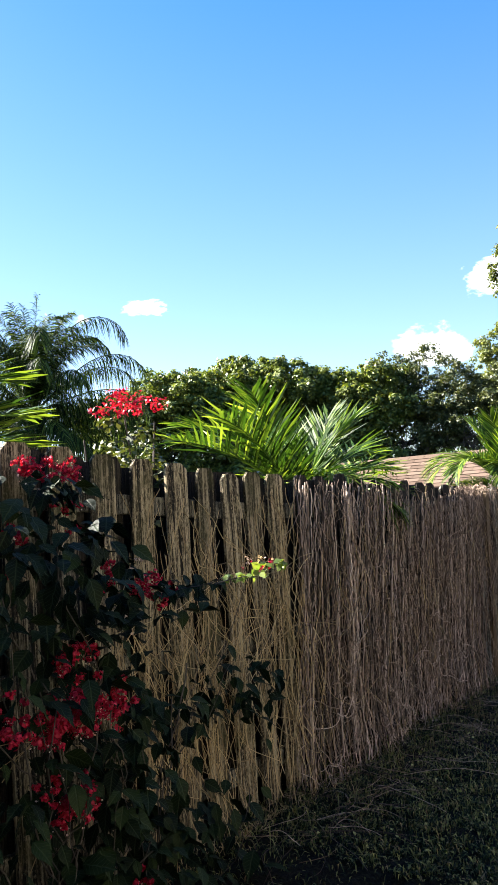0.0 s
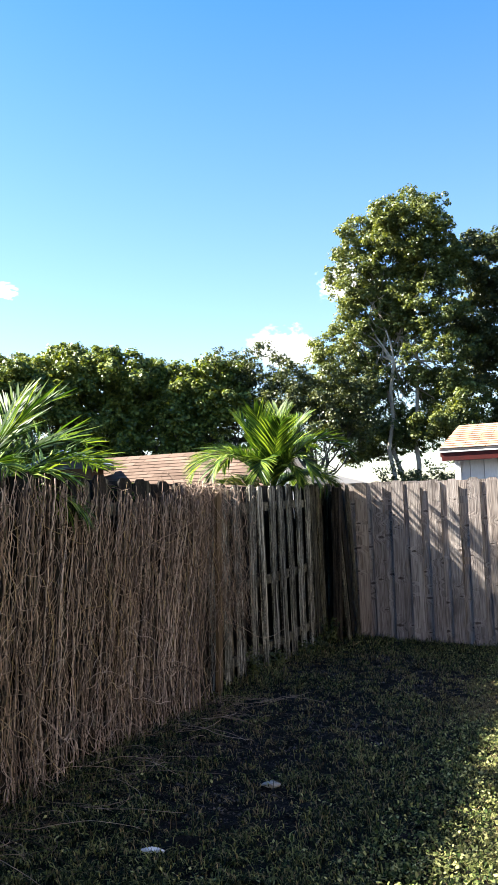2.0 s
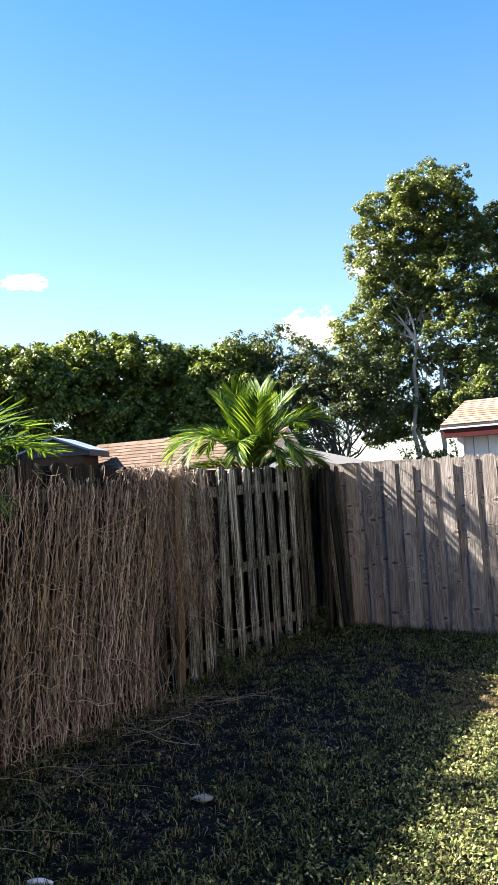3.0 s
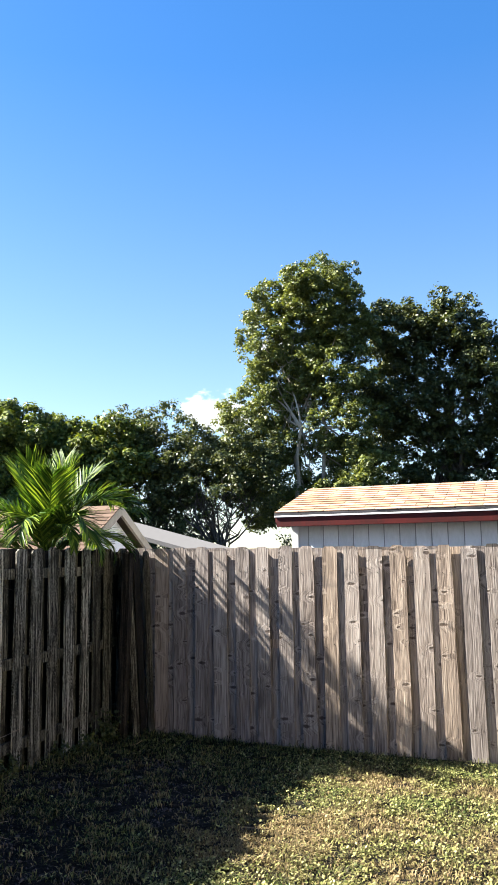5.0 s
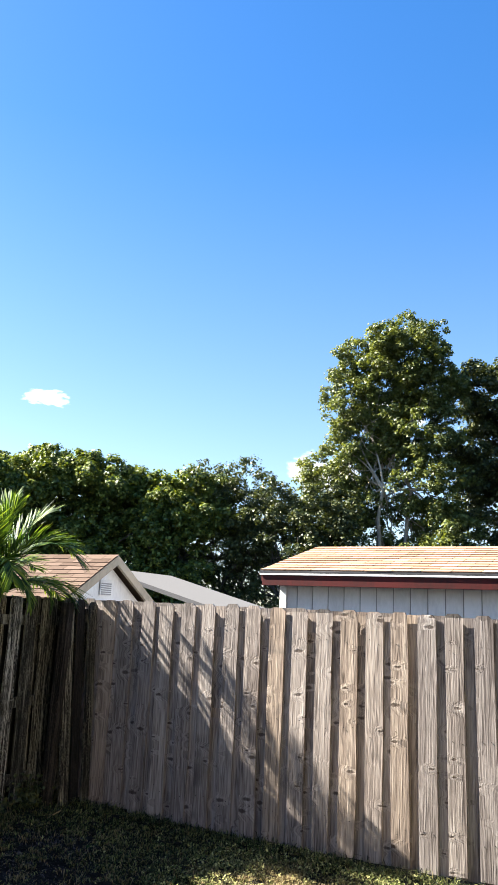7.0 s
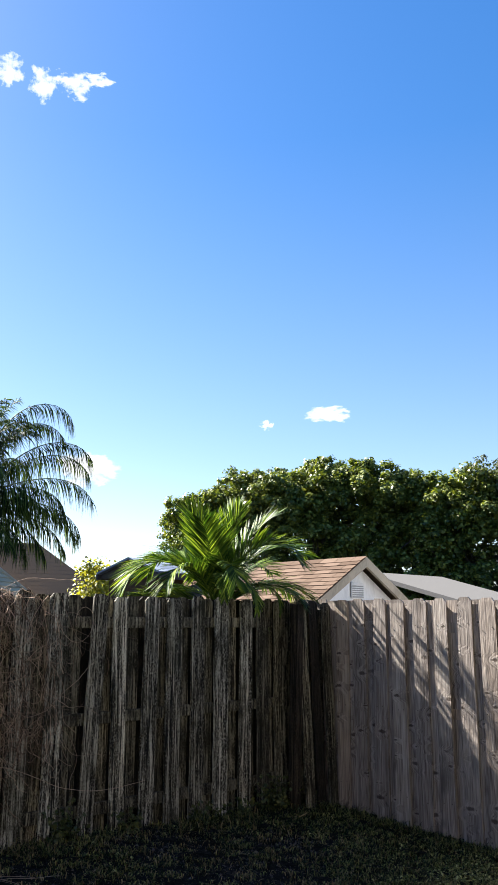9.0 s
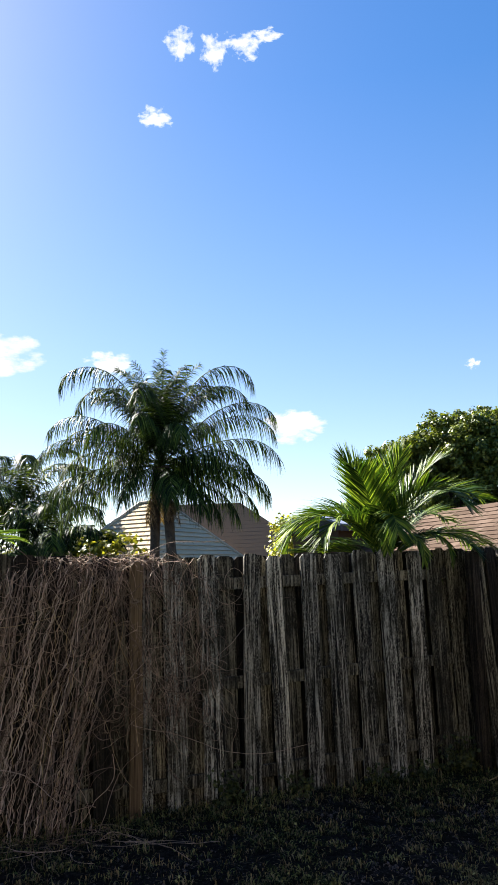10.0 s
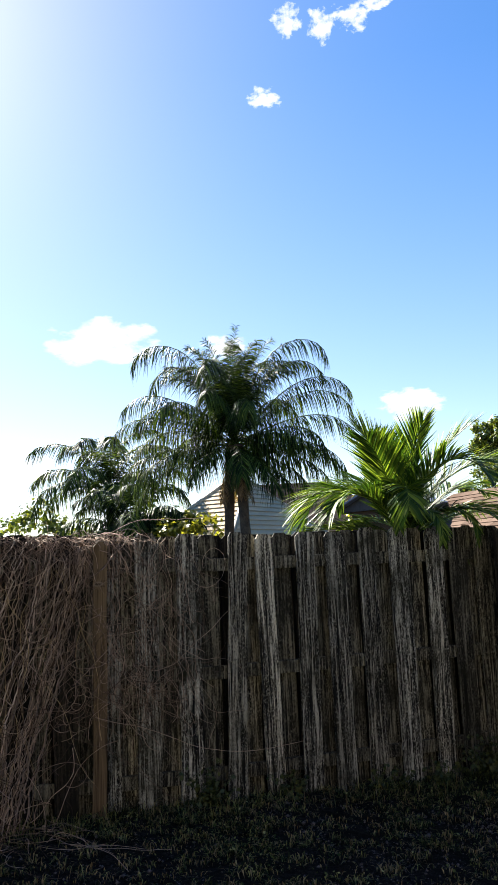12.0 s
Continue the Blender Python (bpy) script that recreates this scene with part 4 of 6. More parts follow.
# corner palm, leaning over the corner of the fence
palm((-2.85, 9.75, 0.05), "young feather palm with bright green arching fronds behind the fence", 1.80, 0.07,
     garden([(80, 88, 1.0, 25, .05, .25, 1), (-100, 80, 0.98, 34, .05, .25, 1), (15, 82, 0.95, 28, .08, .3, .95), (170, 78, 1.0, 32, .08, .3, 1), (70, 72, 1.1, 42, .08, .3, 1), (-50, 70, 0.95, 46, .08, .3, 1),
             (20, 66, 1.2, 128, .15, .5, .95), (88, 56, 1.45, 85, .15, .5, .95), (105, 44, 1.3, 70, .15, .45, .9), (150, 62, 1.2, 120, .2, .4, .95), (190, 62, 1.2, 126, .2, .5, .95), (218, 66, 1.3, 150, .2, .5, .95), (246, 60, 1.2, 140, .2, .5, .9), (285, 62, 1.0, 132, .2, .45, .9), (335, 60, 0.95, 138, .2, .45, .85),
             (40, 36, 0.95, 90, .2, .3, .85), (60, 36, 1.05, 80, .2, .3, .85), (80, 14, 1.05, 45, .3, .25, .8), (95, 26, 1.4, 65, .25, .3, .85), (205, 30, 0.8, 80, .2, .4, .8), (232, 10, 0.8, 16, .12, .6, .7),
             (26, 54, 0.86, 165, .3, .2, .34), (2, 56, 0.82, 168, .3, .2, .34), (-34, 54, 0.84, 160, .3, .2, .34), (48, 20, 0.62, 100, .35, .2, .5)], 78, 0.47, 0.0165),
     palm_leaf, 31, forward=1.1, curl=1.6, loose=0.14)
# middle palm behind the brushwood
palm((-3.0, 4.95, 0.1), "low feather palm with stiff sunlit yellow-green fronds behind the fence", 1.72, 0.08,
     garden([(-85, 40, 1.35, 36, .05, .5, .95), (-74, 54, 1.25, 34, .05, .45, 1), (-95, 26, 1.4, 24, .08, .55, .9), (-70, 16, 1.2, 20, .1, .5, .8), (80, 66, 0.9, 22, .05, .35, 1), (62, 60, 0.95, 40, .06, .4, 1), (100, 54, 1.0, 44, .06, .4, 1),
             (85, 38, 1.4, 52, .1, .5, .95), (78, 24, 1.5, 42, .12, .4, .9), (92, 30, 1.6, 50, .12, .4, .9), (70, 12, 1.4, 35, .2, .3, .85), (20, 46, 0.7, 80, .25, .3, .7), (-30, 44, 0.7, 80, .25, .3, .7),
             (120, 52, 1.2, 60, .15, .4, 1), (200, 52, 1.2, 60, .15, .4, 1), (170, 64, 1.1, 40, .1, .4, 1), (240, 52, 1.2, 55, .15, .4, 1), (82, 4, 1.65, 34, .25, .3, .85), (24, 34, 0.82, 96, .35, .2, .7), (14, 28, 0.74, 92, .35, .2, .7), (50, 0, 0.6, 45, .3, .2, .6), (-80, 5, 1.0, 20, .15, .4, .8)], 48, 0.45, 0.018),
     palm_leaf, 32, forward=0.9, curl=1.6, loose=0.26)
# palm at the start of the walk
palm((-3.2, 1.30, 0.16), "feather palm with broad yellow-green fronds over the fence", 1.86, 0.08,
     garden([(75, 24, 1.15, 38, .08, .45, .85), (66, 55, 1.15, 62, .1, .4, .95), (85, 10, 1.1, 30, .15, .4, .85), (20, 45, 0.8, 80, .2, .3, .8), (150, 60, 1.3, 70, .2, .4, 1), (240, 60, 1.3, 70, .2, .4, 1), (300, 60, 1.1, 70, .2, .4, 1), (95, 64, 1.1, 55, .1, .3, 1), (80, 38, 1.1, 45, .1, .4, .9)], 52, 0.44, 0.030),
     palm_leaf, 33, forward=0.8, loose=0.16)
# queen palm in the neighbouring garden
def feather(tier, n, ll, hang=1.5, vee=0.0, wide=0.022):
    return [(yaw, arch, length, droop, n, ll, wide, hang, vee) for yaw, arch, length, droop in tier]


# upright young leaves, long ones that rise and nod over at the tips, level ones, and old ones that hang
qs = (feather([(30, 89, 2.75, 8), (190, 86, 2.6, 16), (280, 82, 2.5, 34), (100, 83, 2.5, 34), (60, 78, 2.6, 50), (240, 78, 2.6, 50)], 110, 0.50, 0.4, 0.3, 0.016)
      + feather([(20, 80, 2.5, 70), (110, 78, 2.6, 80), (165, 80, 2.4, 80), (215, 74, 2.6, 85), (250, 70, 2.6, 90), (300, 76, 2.6, 90), (345, 75, 2.5, 90), (325, 66, 2.5, 100), (0, 70, 2.5, 100), (60, 68, 2.6, 90), (85, 74, 2.5, 85), (270, 64, 2.4, 100), (35, 64, 2.4, 100)], 120, 0.58, 0.55, 0.1)
      + feather([(62, 72, 3.85, 172), (80, 66, 3.5, 162), (242, 72, 4.0, 172), (226, 66, 3.5, 164), (150, 70, 3.2, 150), (330, 60, 2.9, 140)], 118, 0.50, 1.1)
      + feather([(58, 47, 3.4, 128), (70, 40, 3.3, 120), (244, 45, 3.2, 130), (234, 38, 2.9, 124), (120, 45, 3.0, 120), (180, 44, 3.0, 120), (320, 44, 2.4, 122), (350, 36, 2.4, 122), (290, 36, 2.5, 122)], 112, 0.50, 1.2)
      + feather([(246, 25, 3.2, 100), (232, 18, 2.8, 98), (64, 22, 3.1, 102), (44, 12, 2.6, 98), (150, 18, 2.6, 94), (200, 18, 2.5, 94), (100, 16, 2.4, 94)], 106, 0.50, 1.2)
      + feather([(240, 2, 3.0, 74), (254, -8, 2.6, 70), (62, 2, 2.9, 84), (72, -12, 2.6, 68), (160, -10, 2.2, 64), (56, -24, 2.3, 56), (48, -32, 2.0, 48), (76, -2, 2.9, 80), (240, -16, 2.8, 58), (300, -20, 1.7, 60), (350, -20, 1.7, 60), (20, -30, 1.8, 50)], 104, 0.46, 1.2))
palm((-14.2, 12.1, 0.0), "tall queen palm with drooping dark feathery fronds and double trunk", 4.40, 0.12, qs, queen_leaf, 34, ((-0.30, -0.22), (0.26, 0.22)), 0.35, 2.9,
     [(k * 55, -50 - 6 * (k % 3), 1.15, 34, 40, 0.26, 0.024, 0.9, -0.2) for k in range(6)])
palm((-21.0, 10.4, 0.0), "feather palm with drooping fronds in the distance", 3.9, 0.13,
     spray(9, pr, 3.0, 140, (80, 64), 90, 0.6, 0.032, 0.8, 0.1) + spray(10, pr, 3.0, 110, (40, 20), 90, 0.6, 0.032, 0.9, 0.0, 30), queen_leaf, 35, ((0, 0),), 0.35, 1.8)
palm((-19.0, 10.6, 0.0), "small feather palm with drooping fronds in the distance", 2.6, 0.13,
     spray(8, pr, 2.4, 120, (70, 50), 80, 0.55, 0.032, 0.8, 0.1) + spray(9, pr, 2.6, 100, (30, 10), 80, 0.55, 0.032, 0.9, 0.0, 30), queen_leaf, 36, ((0, 0),), 0.35, 1.8)


def bush(base, label, blobs, clumps, per, leaf, mat_leaf, seed, spread=(0.12, 0.25)):
    r = np.random.default_rng(seed)
    ob = thing("bush", base, label, "bush")
    blobs = np.array(blobs, float)
    pick = r.choice(len(blobs), clumps)
    d = r.normal(0, 1, (clumps, 3))
    d /= np.linalg.norm(d, axis=1, keepdims=True)
    c = blobs[pick, :3] + d * blobs[pick, 3:] * (r.uniform(0.3, 1, clumps) ** 0.4)[:, None]
    stems = wander(r.normal(0, 0.15, (14, 3)) * np.array([1, 1, 0]), c[:14], 6, 0.05, r)
    v, f = tubes(stems, np.linspace(0.03, 0.01, 6)[None].repeat(14, 0), 5)
    part("stem", mesh_fast("stem", v, f, True), bark_dark, ob)
    v, f = leaf_cloud(c, leaf, per, r.uniform(*spread, clumps), r)
    part("foliage", mesh_fast("foliage", v, f), mat_leaf, ob)
    return ob


bush((-22.5, 10.6, 0), "dark bush below distant palms", [(0, 0, 1.8, 1.6, 1.6, 1.1), (1.5, 0.8, 1.6, 1.4, 1.4, 1.1)], 150, 26, (0.12, 0.25), hedge_leaf, 44, (0.2, 0.4))
bush((-23.5, 8.3, 0), "distant rounded green bush", [(0, 0, 2.4, 1.8, 1.8, 1.6), (0, -1.5, 2.0, 1.4, 1.4, 1.3), (0, 1.6, 1.8, 1.4, 1.4, 1.2)], 180, 26, (0.12, 0.25), hedge_leaf, 41, (0.2, 0.4))
bush((-20.5, 11.6, 0), "dark bush between distant palms", [(0, 0, 2.2, 1.5, 1.5, 1.2), (1.2, -0.8, 1.8, 1.3, 1.3, 1.1)], 150, 26, (0.12, 0.25), hedge_leaf, 45, (0.2, 0.4))
bush((-13.1, 14.9, 0), "yellow-green bush beside the queen palm", [(0, 0, 2.1, 0.5, 0.5, 1.0)], 120, 36, (0.05, 0.12), yellow_leaf, 42)
bush((-17.5, 12.0, 0), "yellow-green shrub under the palms", [(0, 0, 1.8, 1.3, 1.3, 1.2)], 90, 24, (0.10, 0.2), yellow_leaf, 43)
for k, (yaw, d, tall) in enumerate([(7.5, 40, 3.2), (11.0, 40, 3.0), (13.6, 41, 2.7), (16.0, 42, 2.8), (19.5, 40, 1.7), (22.4, 41, 2.2), (24.6, 42, 3.2), (28.0, 41, 2.7)]):
    bush(polar(MID, yaw, d), "dark distant shrub below the trees", [(0, 0, tall * 0.6, 1.5, 1.2, tall * 0.6), (1.2, 0.3, tall * 0.5, 1.2, 1.0, tall * 0.5)], 130, 30, (0.09, 0.18), oak_leaf, 60 + k, (0.16, 0.34))

# ---- sheds and houses ----
def shingles(name, a, b):
    """Roof slabs: a tone for each shingle and fine grit."""
    m, nt, bsdf = nodes_of(name)
    v = coords(nt, (1, 1, 1), False)
    oi = nt.nodes.new("ShaderNodeNewGeometry")
    grit = noise_tex(nt, v, 60, 3, 0.7)
    fac = maths(nt, 'ADD', maths(nt, 'MULTIPLY', oi.outputs["Random Per Island"], 0.55), maths(nt, 'MULTIPLY', grit, 0.45))
    nt.links.new(ramp(nt, fac, [(0.2, a), (0.8, b)]), bsdf.inputs["Base Color"])
    bsdf.inputs["Roughness"].default_value = 1.0
    bsdf.inputs["Specular IOR Level"].default_value = 0.0
    bump(nt, bsdf, grit, 0.5, 0.004)
    return m


def painted(name, colour, dirty, rough=0.6, scale=1.4):
    m, nt, bsdf = nodes_of(name)
    v = coords(nt, (1, 1, 0.35), True)
    n = noise_tex(nt, v, scale, 6, 0.65)
    n2 = noise_tex(nt, v, scale * 22, 3, 0.6)
    fac = maths(nt, 'ADD', maths(nt, 'MULTIPLY', n, 0.7), maths(nt, 'MULTIPLY', n2, 0.3))
    nt.links.new(ramp(nt, fac, [(0.38, dirty), (0.56, colour)]), bsdf.inputs["Base Color"])
    bsdf.inputs["Roughness"].default_value = rough
    bsdf.inputs["Specular IOR Level"].default_value = 0.25
    bump(nt, bsdf, n2, 0.25, 0.002)
    return m


tan_shingle = shingles("tan_shingles", (0.24, 0.150, 0.098), (0.40, 0.265, 0.18))
brown_shingle = shingles("brown_shingles", (0.085, 0.060, 0.046), (0.155, 0.112, 0.087))
dull_shingle = shingles("dull_brown_shingles", (0.045, 0.030, 0.020), (0.11, 0.075, 0.05))
grey_shingle = shingles("grey_shingles", (0.26, 0.26, 0.26), (0.40, 0.40, 0.40))
dim_grey = shingles("dim_grey_roof", (0.12, 0.116, 0.11), (0.17, 0.165, 0.16))
white_paint = painted("worn_white_paint", (0.88, 0.88, 0.88), (0.72, 0.72, 0.72))
clean_white = painted("white_paint", (0.80, 0.80, 0.80), (0.62, 0.62, 0.63))
red_paint = painted("dark_red_paint", (0.085, 0.008, 0.006), (0.045, 0.008, 0.006))
beige_paint = painted("beige_paint", (0.48, 0.40, 0.29), (0.33, 0.28, 0.2))
cream_paint = painted("cream_paint", (0.70, 0.65, 0.52), (0.52, 0.48, 0.38))
blue_cover = painted("blue_grey_cover", (0.22, 0.26, 0.34), (0.14, 0.17, 0.24), 0.6)
dark_paint = painted("dark_fascia_paint", (0.06, 0.06, 0.065), (0.03, 0.03, 0.03))


def quad_slope(p0, along, up, width, rise, courses, piece, r, thick=0.007):
    """Overlapping shingle slabs on a slope from p0: along the eave, then up to the ridge. One mesh."""
    along, up = Vector(along).normalized(), Vector(up).normalized()
    nrm = along.cross(up)
    depth = rise / courses
    verts, faces = [], []
    for c in range(courses):
        s = -piece * (0.5 if c % 2 else 0.0)
        while s < width:
            a, b = max(s + 0.004, 0), min(s + piece - 0.004, width)
            s += piece
            if b - a < 0.02:
                continue
            jog = r.uniform(-0.006, 0.006)
            lift = thick * r.uniform(0.85, 1.25)
            lo = Vector(p0) + up * (c * depth + jog - 0.01)
            hi = Vector(p0) + up * ((c + 1) * depth + 0.03)
            i = len(verts)
            for q, off in ((lo, lift + 0.008), (hi, 0.003)):
                verts += [q + along * a + nrm * off, q + along * b + nrm * off]
            verts += [lo + along * a, lo + along * b]
            faces += [(i, i + 1, i + 3, i + 2), (i + 4, i + 5, i + 1, i)]
    return mesh_of("shingles", verts, faces)


def slab(points, thick):
    """A plate through four points (counted anticlockwise from above), thick downwards."""
    n = (Vector(points[1]) - Vector(points[0])).cross(Vector(points[3]) - Vector(points[0])).normalized()
    lo = [Vector(p) - n * thick for p in points]
    verts = [*points, *lo]
    return mesh_of("slab", verts, [(0, 1, 2, 3), (7, 6, 5, 4), (0, 4, 5, 1), (1, 5, 6, 2), (2, 6, 7, 3), (3, 7, 4, 0)])


sr = np.random.default_rng(8)
# white shed with the tan roof: long side along x, behind the far fence
shed = thing("shed", (-1.24, 13.15, 0.0), "white board-sided shed with tan shingle roof and dark red eaves", "shed")
LEN, EAVE, RIDGE, DEEP = 6.4, 2.34, 2.80, 1.65
part("wall", from_bm("wall", box_bm(0, 0, 0, LEN, 2 * DEEP, EAVE - 0.08)), grey_shingle, shed)
gable = mesh_of("gable_wall", [(0.0, 0.0, EAVE - 0.02), (0, DEEP, RIDGE - 0.1), (0, 2 * DEEP, EAVE - 0.02), (0.04, 0.0, EAVE - 0.02), (0.04, DEEP, RIDGE - 0.1), (0.04, 2 * DEEP, EAVE - 0.02)],
                [(0, 2, 1), (3, 4, 5), (0, 1, 4, 3), (1, 2, 5, 4), (0, 3, 5, 2)])
part("gable_wall", gable, white_paint, shed)
strip = from_bm("siding_board", box_bm(0.006, -0.014, 0.3, 0.194, 0.0, EAVE - 0.06, 0.002))
for k in range(32):
    part("siding_board", strip, white_paint, shed, "", (0.2 * k, -0.001, 0), (0, 0, 0))
part("corner_board", from_bm("corner_board", box_bm(-0.02, -0.03, 0, 0.07, 0.0, EAVE - 0.05, 0.004)), clean_white, shed, "", (0, -0.017, 0))
slope = math.atan2(RIDGE - EAVE, DEEP + 0.25)
upv = (0, math.cos(slope), math.sin(slope))
part("roof_slab", slab([(-0.17, -0.25, EAVE + 0.03), (LEN + 0.2, -0.25, EAVE + 0.03), (LEN + 0.2, DEEP, RIDGE + 0.03), (-0.17, DEEP, RIDGE + 0.03)], 0.03), red_paint, shed)
part("roof_slab", slab([(LEN + 0.2, 2 * DEEP + 0.25, EAVE + 0.03), (-0.17, 2 * DEEP + 0.25, EAVE + 0.03), (-0.17, DEEP, RIDGE + 0.03), (LEN + 0.2, DEEP, RIDGE + 0.03)], 0.03), tan_shingle, shed)
part("shingles", quad_slope((-0.19, -0.27, EAVE + 0.034), (1, 0, 0), upv, LEN + 0.4, math.hypot(DEEP + 0.27, RIDGE - EAVE), 11, 0.33, sr), tan_shingle, shed)
part("drip_edge", from_bm("drip_edge", box_bm(-0.19, -0.282, EAVE + 0.002, LEN + 0.2, -0.255, EAVE + 0.030, 0.003)), dark_paint, shed, "dark underside of the lowest shingles")
part("drip_edge", from_bm("drip_edge", box_bm(-0.19, -0.285, EAVE - 0.022, LEN + 0.2, -0.255, EAVE - 0.001, 0.003)), clean_white, shed, "white metal drip edge")
part("fascia", from_bm("fascia", box_bm(-0.16, -0.270, EAVE - 0.145, LEN + 0.18, -0.246, EAVE - 0.016, 0.003)), red_paint, shed)
part("soffit", from_bm("soffit", box_bm(-0.16, -0.244, EAVE - 0.07, LEN + 0.18, -0.025, EAVE - 0.05)), red_paint, shed)
for sgn, y0 in ((1, -0.25), (-1, 2 * DEEP + 0.25)):
    rk = mesh_of("rake_board", [(-0.185, y0, EAVE - 0.09), (-0.165, y0, EAVE - 0.09), (-0.165, DEEP, RIDGE - 0.09), (-0.185, DEEP, RIDGE - 0.09),
                                (-0.185, y0, EAVE + 0.025), (-0.165, y0, EAVE + 0.025), (-0.165, DEEP, RIDGE + 0.025), (-0.185, DEEP, RIDGE + 0.025)],
                 [(0, 3, 2, 1), (4, 5, 6, 7), (0, 1, 5, 4), (1, 2, 6, 5), (2, 3, 7, 6), (3, 0, 4, 7)])
    part("rake_board", rk, red_paint, shed)

# small white shed with a brown roof: gable towards the garden, ridge along x
hut = thing("shed", (-4.24, 13.59, -0.06), "small white shed with brown shingle roof and beige gable trim", "shed")


def gable_hut(ob, x_len, half, eave, ridge, wall_m, roof_m, trim_m, courses, piece, hip=0.0):
    """Gable face on the plane x = 0 of the hut, roof running to -x. half: half the width, along y."""
    bm = bmesh.new()
    prof = [(-half + 0.15, 0), (half - 0.15, 0), (half - 0.15, eave), (0, ridge - 0.07), (-half + 0.15, eave)]
    f0 = bm.faces.new([bm.verts.new((0, y, z)) for y, z in prof])
    ext = bmesh.ops.extrude_face_region(bm, geom=[f0])
    for e in ext["geom"]:
        if isinstance(e, bmesh.types.BMVert):
            e.co.x -= x_len
    bmesh.ops.recalc_face_normals(bm, faces=bm.faces[:])
    part("wall", bm, wall_m, ob)
    ang = math.atan2(ridge - eave, half)
    run = math.hypot(half + 0.1, ridge - eave)
    for s in (-1, 1):
        y0, z0 = s * (half + 0.1), eave - 0.1 * math.tan(ang) + 0.02
        pts = [(-x_len - 0.15 if s < 0 else 0.2, y0, z0), (0.2 if s < 0 else -x_len - 0.15, y0, z0), (0.2 if s < 0 else -x_len - 0.15 + hip, 0, ridge + 0.02), (-x_len - 0.15 + hip if s < 0 else 0.2, 0, ridge + 0.02)]
        part("roof_slab", slab(pts, 0.04), roof_m, ob)
        if s < 0:
            part("shingles", quad_slope((-x_len - 0.15 + hip * 0.5, y0 - 0.02, z0 + 0.004), (1, 0, 0), (0, math.cos(ang), math.sin(ang)), x_len + 0.37 - hip * 0.5, run, courses, piece, sr), roof_m, ob)
        v = [(0.16, y0, z0 - 0.14), (0.205, y0, z0 - 0.14), (0.205, 0, ridge - 0.12), (0.16, 0, ridge - 0.12), (0.16, y0, z0 - 0.01), (0.205, y0, z0 - 0.01), (0.205, 0, ridge + 0.016), (0.16, 0, ridge + 0.016)]
        part("rake_board", mesh_of("rake_board", v, [(0, 3, 2, 1), (4, 5, 6, 7), (0, 1, 5, 4), (1, 2, 6, 5), (2, 3, 7, 6), (3, 0, 4, 7)]), trim_m, ob)


gable_hut(hut, 3.6, 1.20, 1.93, 2.65, clean_white, brown_shingle, beige_paint, 13, 0.3, 0.35)
vent = new("vent")
vent.parent = hut
vent.matrix_basis = pose(0.012, 0, 2.2)
part("vent_frame", from_bm("vent_frame", box_bm(0, -0.14, -0.11, 0.012, 0.14, 0.11, 0.003)), clean_white, vent)
for k in range(6):
    part("slat", from_bm("slat", box_bm(0.012, -0.12, -0.012, 0.022, 0.12, 0.004)), grey_shingle, vent, "", (0, 0, -0.08 + 0.03 * k), (0, 25, 0))

# low grey roof past the hut
far_roof = thing("shed", (-4.3, 17.3, 0), "low outbuilding with grey roof", "shed")
part("wall", from_bm("wall", box_bm(-1.4, 0.3, 0, 0.0, 3, 1.6)), clean_white, far_roof)
part("roof", slab([(-2.7, -0.2, 2.68), (0.35, -0.2, 1.86), (0.35, 2.6, 1.86), (-2.7, 2.6, 2.68)], 0.08), dim_grey, far_roof)

# small outbuilding with a low blue-grey roof behind the old fence
hutch = thing("outbuilding", (-7.6, 12.35, 0.06), "small outbuilding with low blue-grey sheet roof and dark eaves", "outbuilding", rz=20)
part("wall", from_bm("wall", box_bm(-0.45, -0.42, 0, 0.45, 0.42, 2.32, 0.01)), dull_shingle, hutch)
for sgn in (-1, 1):
    pts = [(sgn * 0.6, -sgn * 0.55, 2.40), (sgn * 0.6, sgn * 0.55, 2.40), (0, sgn * 0.55, 2.63), (0, -sgn * 0.55, 2.63)]
    part("roof_face", slab(pts, 0.03), blue_cover, hutch, "blue-grey roof sheet")
    part("fascia", from_bm("fascia", box_bm(sgn * 0.6 - 0.014, -0.55, 2.29, sgn * 0.6 + 0.014, 0.55, 2.385, 0.004)), dark_paint, hutch)
    gab = [(-0.57, sgn * 0.46, 2.31), (0.57, sgn * 0.46, 2.31), (0.57, sgn * 0.46, 2.37), (0.0, sgn * 0.46, 2.59), (-0.57, sgn * 0.46, 2.37)]
    gab += [(x, y - sgn * 0.05, z) for x, y, z in gab]
    part("gable_wall", mesh_of("gable_wall", gab, [(0, 1, 2, 3, 4), (9, 8, 7, 6, 5)] + [(k, k + 5, (k + 1) % 5 + 5, (k + 1) % 5) for k in range(5)]), dark_paint, hutch)

